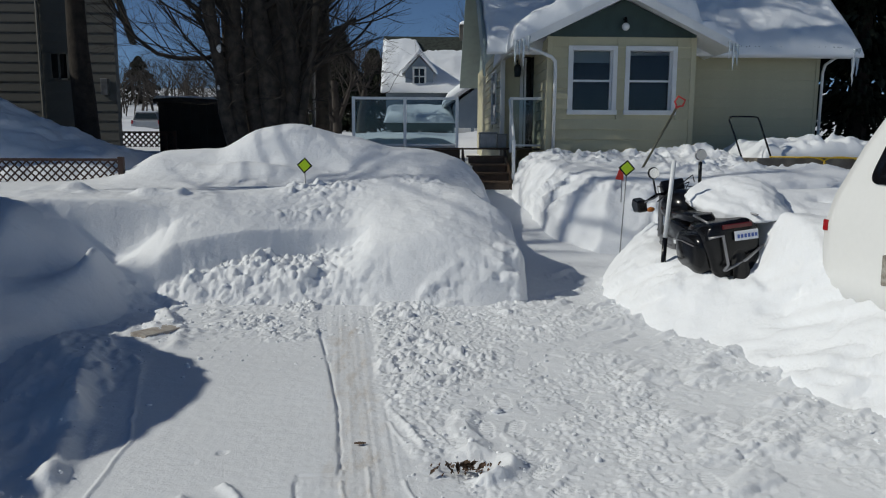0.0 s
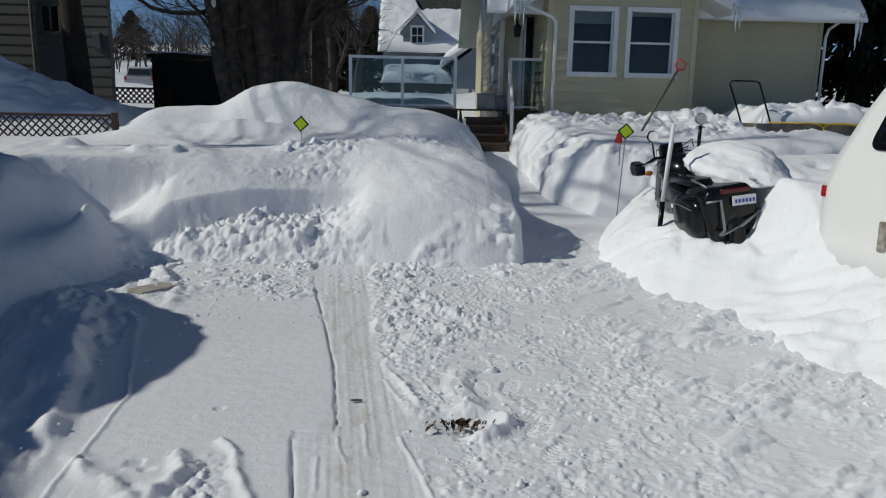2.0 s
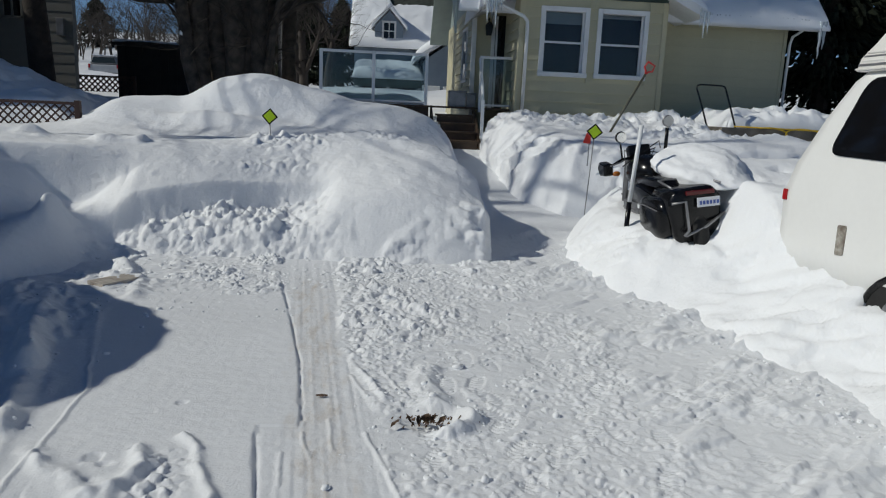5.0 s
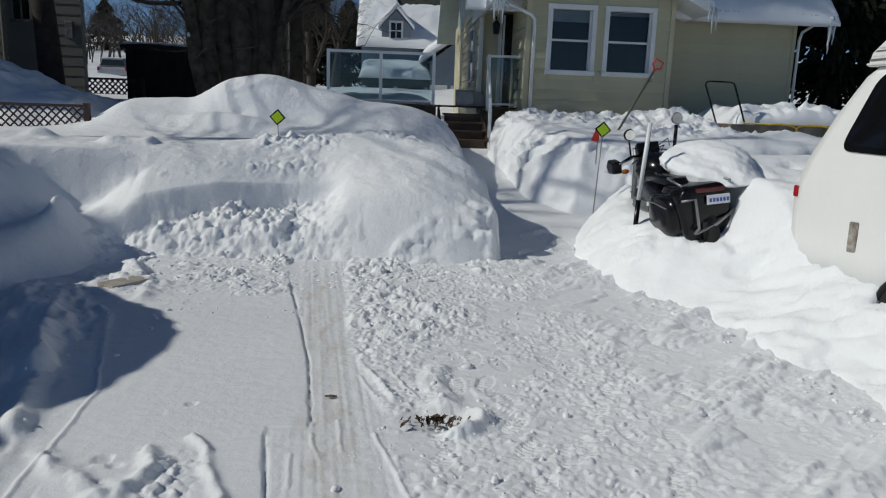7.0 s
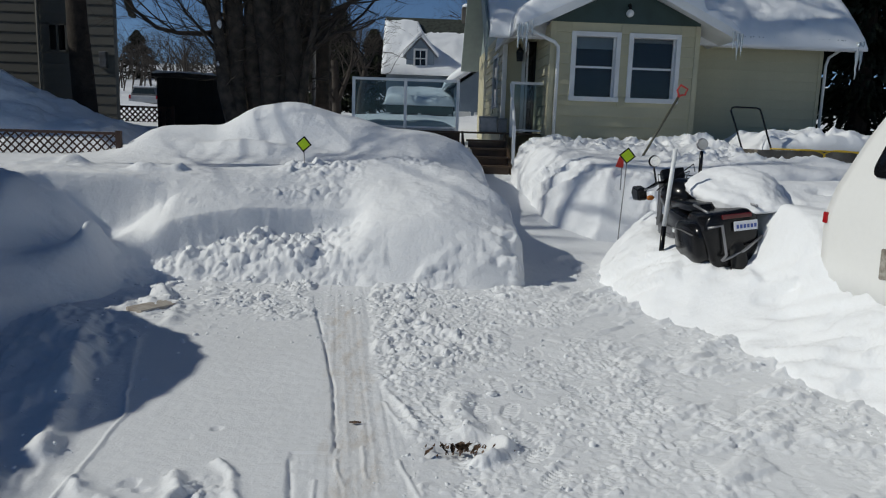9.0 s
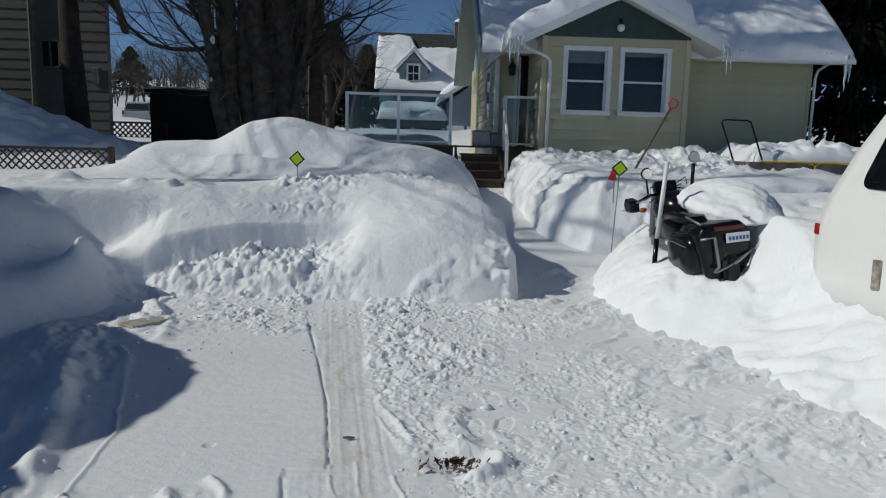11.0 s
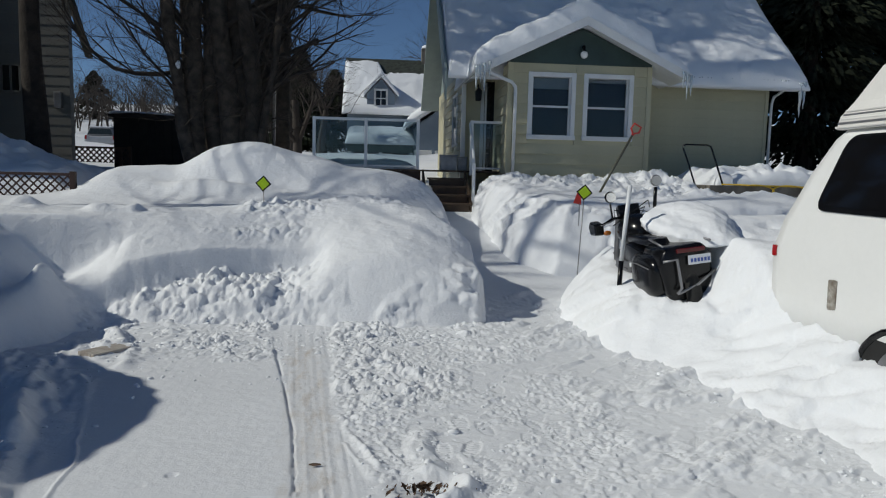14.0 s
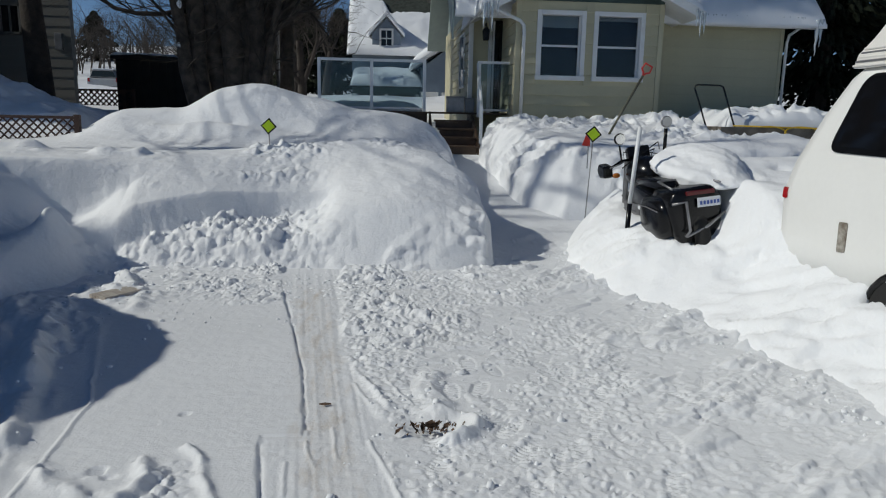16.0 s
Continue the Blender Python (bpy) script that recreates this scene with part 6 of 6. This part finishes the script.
# ---------- neighbour's house on the left ----------
nh = thing("neighbour_house", (0, 0, 0), "shaded beige two-storey house with clapboards", "house")
NY = 18.5
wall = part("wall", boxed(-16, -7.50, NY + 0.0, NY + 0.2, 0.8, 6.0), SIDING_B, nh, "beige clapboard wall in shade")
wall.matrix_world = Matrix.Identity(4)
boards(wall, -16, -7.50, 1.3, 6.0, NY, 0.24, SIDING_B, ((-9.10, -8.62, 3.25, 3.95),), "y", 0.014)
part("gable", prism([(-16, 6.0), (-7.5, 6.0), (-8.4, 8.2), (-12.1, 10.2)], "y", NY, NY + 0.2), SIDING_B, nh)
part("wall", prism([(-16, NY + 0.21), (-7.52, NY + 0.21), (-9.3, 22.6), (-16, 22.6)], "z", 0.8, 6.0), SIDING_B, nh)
# front block added out of view to keep the sun off the snow heap
part("wing", boxed(-17, -11.3, 12.2, NY - 1.3, 0.8, 6.0), SIDING_B, nh, "unseen plain wing added to shade the snow heap")
part("roof", prism([(-16.5, 5.5), (-12.1, 10.35), (-8.3, 8.3), (-7.08, 4.15), (-6.98, 4.15), (-8.2, 8.45), (-12.1, 10.6), (-16.5, 5.75)], "y", NY - 0.12, NY + 0.12), SHINGLE, nh, "dark verge of the gambrel roof")
bm = bmesh.new()
for a in ((-9.10, -9.05, 3.25, 3.95), (-8.88, -8.84, 3.25, 3.95), (-8.67, -8.62, 3.25, 3.95), (-9.10, -8.62, 3.90, 3.95), (-9.10, -8.62, 3.25, 3.30)):
    box(bm, a[0], a[1], NY - 0.05, NY - 0.003, a[2], a[3])
part("window_frame", bm, SIDING_B, nh)
part("window_pane", boxed(-9.05, -8.67, NY - 0.02, NY - 0.01, 3.30, 3.90), GLASSD, nh, "dark sliding window")
part("porch_panel", boxed(-12.4, -10.75, NY - 1.2, NY - 1.1, 1.9, 4.35, 0.02), LATTICE, nh, "dark brown porch screen")
part("porch_rail", boxed(-12.4, -10.72, NY - 1.24, NY - 1.2, 2.6, 2.7), LATTICE, nh)
part("downspout", tube([(-9.30, NY - 0.06, 1.0), (-9.30, NY - 0.06, 5.9)], 0.045, 8), SIDING_B, nh)
part("meter_box", boxed(-7.85, -7.68, NY - 0.12, NY - 0.003, 2.9, 3.3, 0.01), STEEL, nh)

# ---------- dark shed ----------
sd = thing("garden_shed", (-6.65, 22.0, 1.0), "dark board shed with a snowy roof", "shed")
for i in range(9):
    part("board", boxed(-1.08 + i * 0.24, -0.845 + i * 0.24, 0, 0.03, 0, 1.95, 0.004), SHED, sd)
part("wall", boxed(-1.08, 1.08, 0.04, 1.8, 0, 1.95), SHED, sd)
part("roof", prism([(-1.2, 1.96), (1.25, 1.92), (1.2, 2.02), (-0.4, 2.10), (-1.2, 2.05)], "y", -0.1, 1.9), SHED, sd)
snow_cover("roof_snow", -1.18, 1.22, -0.08, 1.88, lambda X, Y: 2.06 - 0.02 * X, 0.09, 30, 24, sd, "thin snow on the shed roof", 57, 0.15)

# ---------- far parked car ----------
car = thing("parked_car", (-22.2, 60.0, 3.05), "distant pale grey estate car half hidden by snow", "car")
part("body", prism([(-1.2, 0.2), (1.3, 0.2), (1.3, 0.85), (-1.2, 0.85)], "y", 0, 4.2, 0.12), CAR_GREY, car)
part("cabin", prism([(-1.05, 0.86), (1.15, 0.86), (0.9, 1.5), (-0.8, 1.5)], "y", 0.1, 2.8, 0.08), STEEL, car, "glazed cabin")
part("rear_window", prism([(-0.9, 0.95), (1.0, 0.95), (0.82, 1.42), (-0.72, 1.42)], "y", 0.05, 0.09), GLASSD, car)
for q in (-1.12, 1.05):
    part("tail_light", boxed(q, q + 0.16, -0.03, 0.02, 0.55, 0.85, 0.01), LENS, car, "red tail light")
part("roof_snow", boxed(-0.85, 0.95, 0.2, 2.7, 1.5, 1.6, 0.04), SNOW_ROOF, car)

# ---------- small things on the drive ----------
lf = thing("leaf_litter", (0.25, 3.30, 0.012), "clump of dead brown leaves and grit in the snow", "leaves")
rnd = random.Random(8)
bm = bmesh.new()
for i in range(34):
    a, r = rnd.uniform(0, 6.28), abs(rnd.gauss(0, 0.05))
    m = pose(r * math.cos(a) * 1.4, r * math.sin(a) * 0.7, 0.012 + rnd.random() * 0.02, rnd.uniform(-40, 40), rnd.uniform(-40, 40), rnd.uniform(0, 360))
    s = rnd.uniform(0.015, 0.035)
    vs = [bm.verts.new(m @ Vector(p)) for p in ((-s, 0, 0), (0, -s * 0.5, 0.004), (s, 0, 0), (0, s * 0.5, 0.004))]
    bm.faces.new(vs)
bmesh.ops.solidify(bm, geom=list(bm.faces), thickness=0.002)
part("leaves", bm, LEAF, lf)
verts, faces = [], []
for i in range(55):
    a, r = rnd.uniform(0, 6.28), abs(rnd.gauss(0, 0.075))
    v, f = tube_data([(r * math.cos(a) * 1.5, r * math.sin(a) * 0.6, 0.0), (r * math.cos(a) * 1.5 + 0.008, r * math.sin(a) * 0.6 + 0.004, 0.012)], [0.006, 0.003], 4)
    faces += [tuple(i + len(verts) for i in q) for q in f]
    verts += v
raw("grit", verts, faces, LEAF, lf)
lf2 = thing("leaf", (-0.30, 3.62, 0.012), "small brown leaf on the scraped lane", "leaf")
part("blade", prism([(-0.03, 0), (0.0, -0.012), (0.035, 0.0), (0.0, 0.012)], "z", 0, 0.008), LEAF, lf2)
bd = thing("paver_slab", (-2.22, 5.94, 0.034), "tan grooved paving slab edge showing through snow", "slab", rz=-35)
for i in range(5):
    part("strip", boxed(-0.10 + i * 0.042, -0.062 + i * 0.042, -0.15, 0.20, -0.02, 0.012, 0.004), PAVER, bd)

# clipped cedars added out of sight to the left, to shade drive and bank
def cedar(x, y, seed):
    cd = thing("shade_cedar", (x, y, 0.9), "unseen clipped round cedar added to shade the drive", "shrub", "cedars beside the drive")
    part("stem", tube([(0, 0, -0.8), (0, 0, 0.8)], 0.08, 8), BARK_DARK, cd)
    bm = bmesh.new()
    ball((0, 0, 0), 1.0, bm, 5)
    for q in bm.verts:
        k = 1 + 0.10 * noise.noise(q.co * 2.0 + Vector((seed, 0, 0))) + 0.05 * noise.noise(q.co * 9.0)
        q.co = Vector((q.co.x * 0.8 * k, q.co.y * 1.72 * k, 0.9 + q.co.z * 1.15 * k))
    part("crown", bm, NEEDLE, cd, "", True)


cedar(-5.55, 3.95, 5)
cedar(-5.66, 1.85, 8)
cedar(-6.58, 6.35, 11)
# tall bare trees added unseen to the left; their branches streak banks and roof
bare_tree("maple_tree", -12.6, 8.55, 0.9, [(0, 0, 0.03, 0.005, 14, 0.15), (0.5, 0.2, 0.06, 0.05, 13, 0.11)], "unseen tall bare maple added for branch shadows on the banks", 23, 4, BARK, 24, 5)
bare_tree("maple_tree", -9.9, 14.2, 0.9, [(0, 0, 0.03, 0.01, 17, 0.34), (0.5, -0.4, 0.14, -0.02, 16, 0.30), (-0.3, 0.5, 0.05, 0.06, 17, 0.30), (0.4, 0.5, 0.22, 0.09, 15, 0.26), (0.3, 0.1, 0.30, 0.02, 14, 0.24)], "unseen tall bare maple added for branch shadows on the roof", 29, 4, BARK, 21, 4)
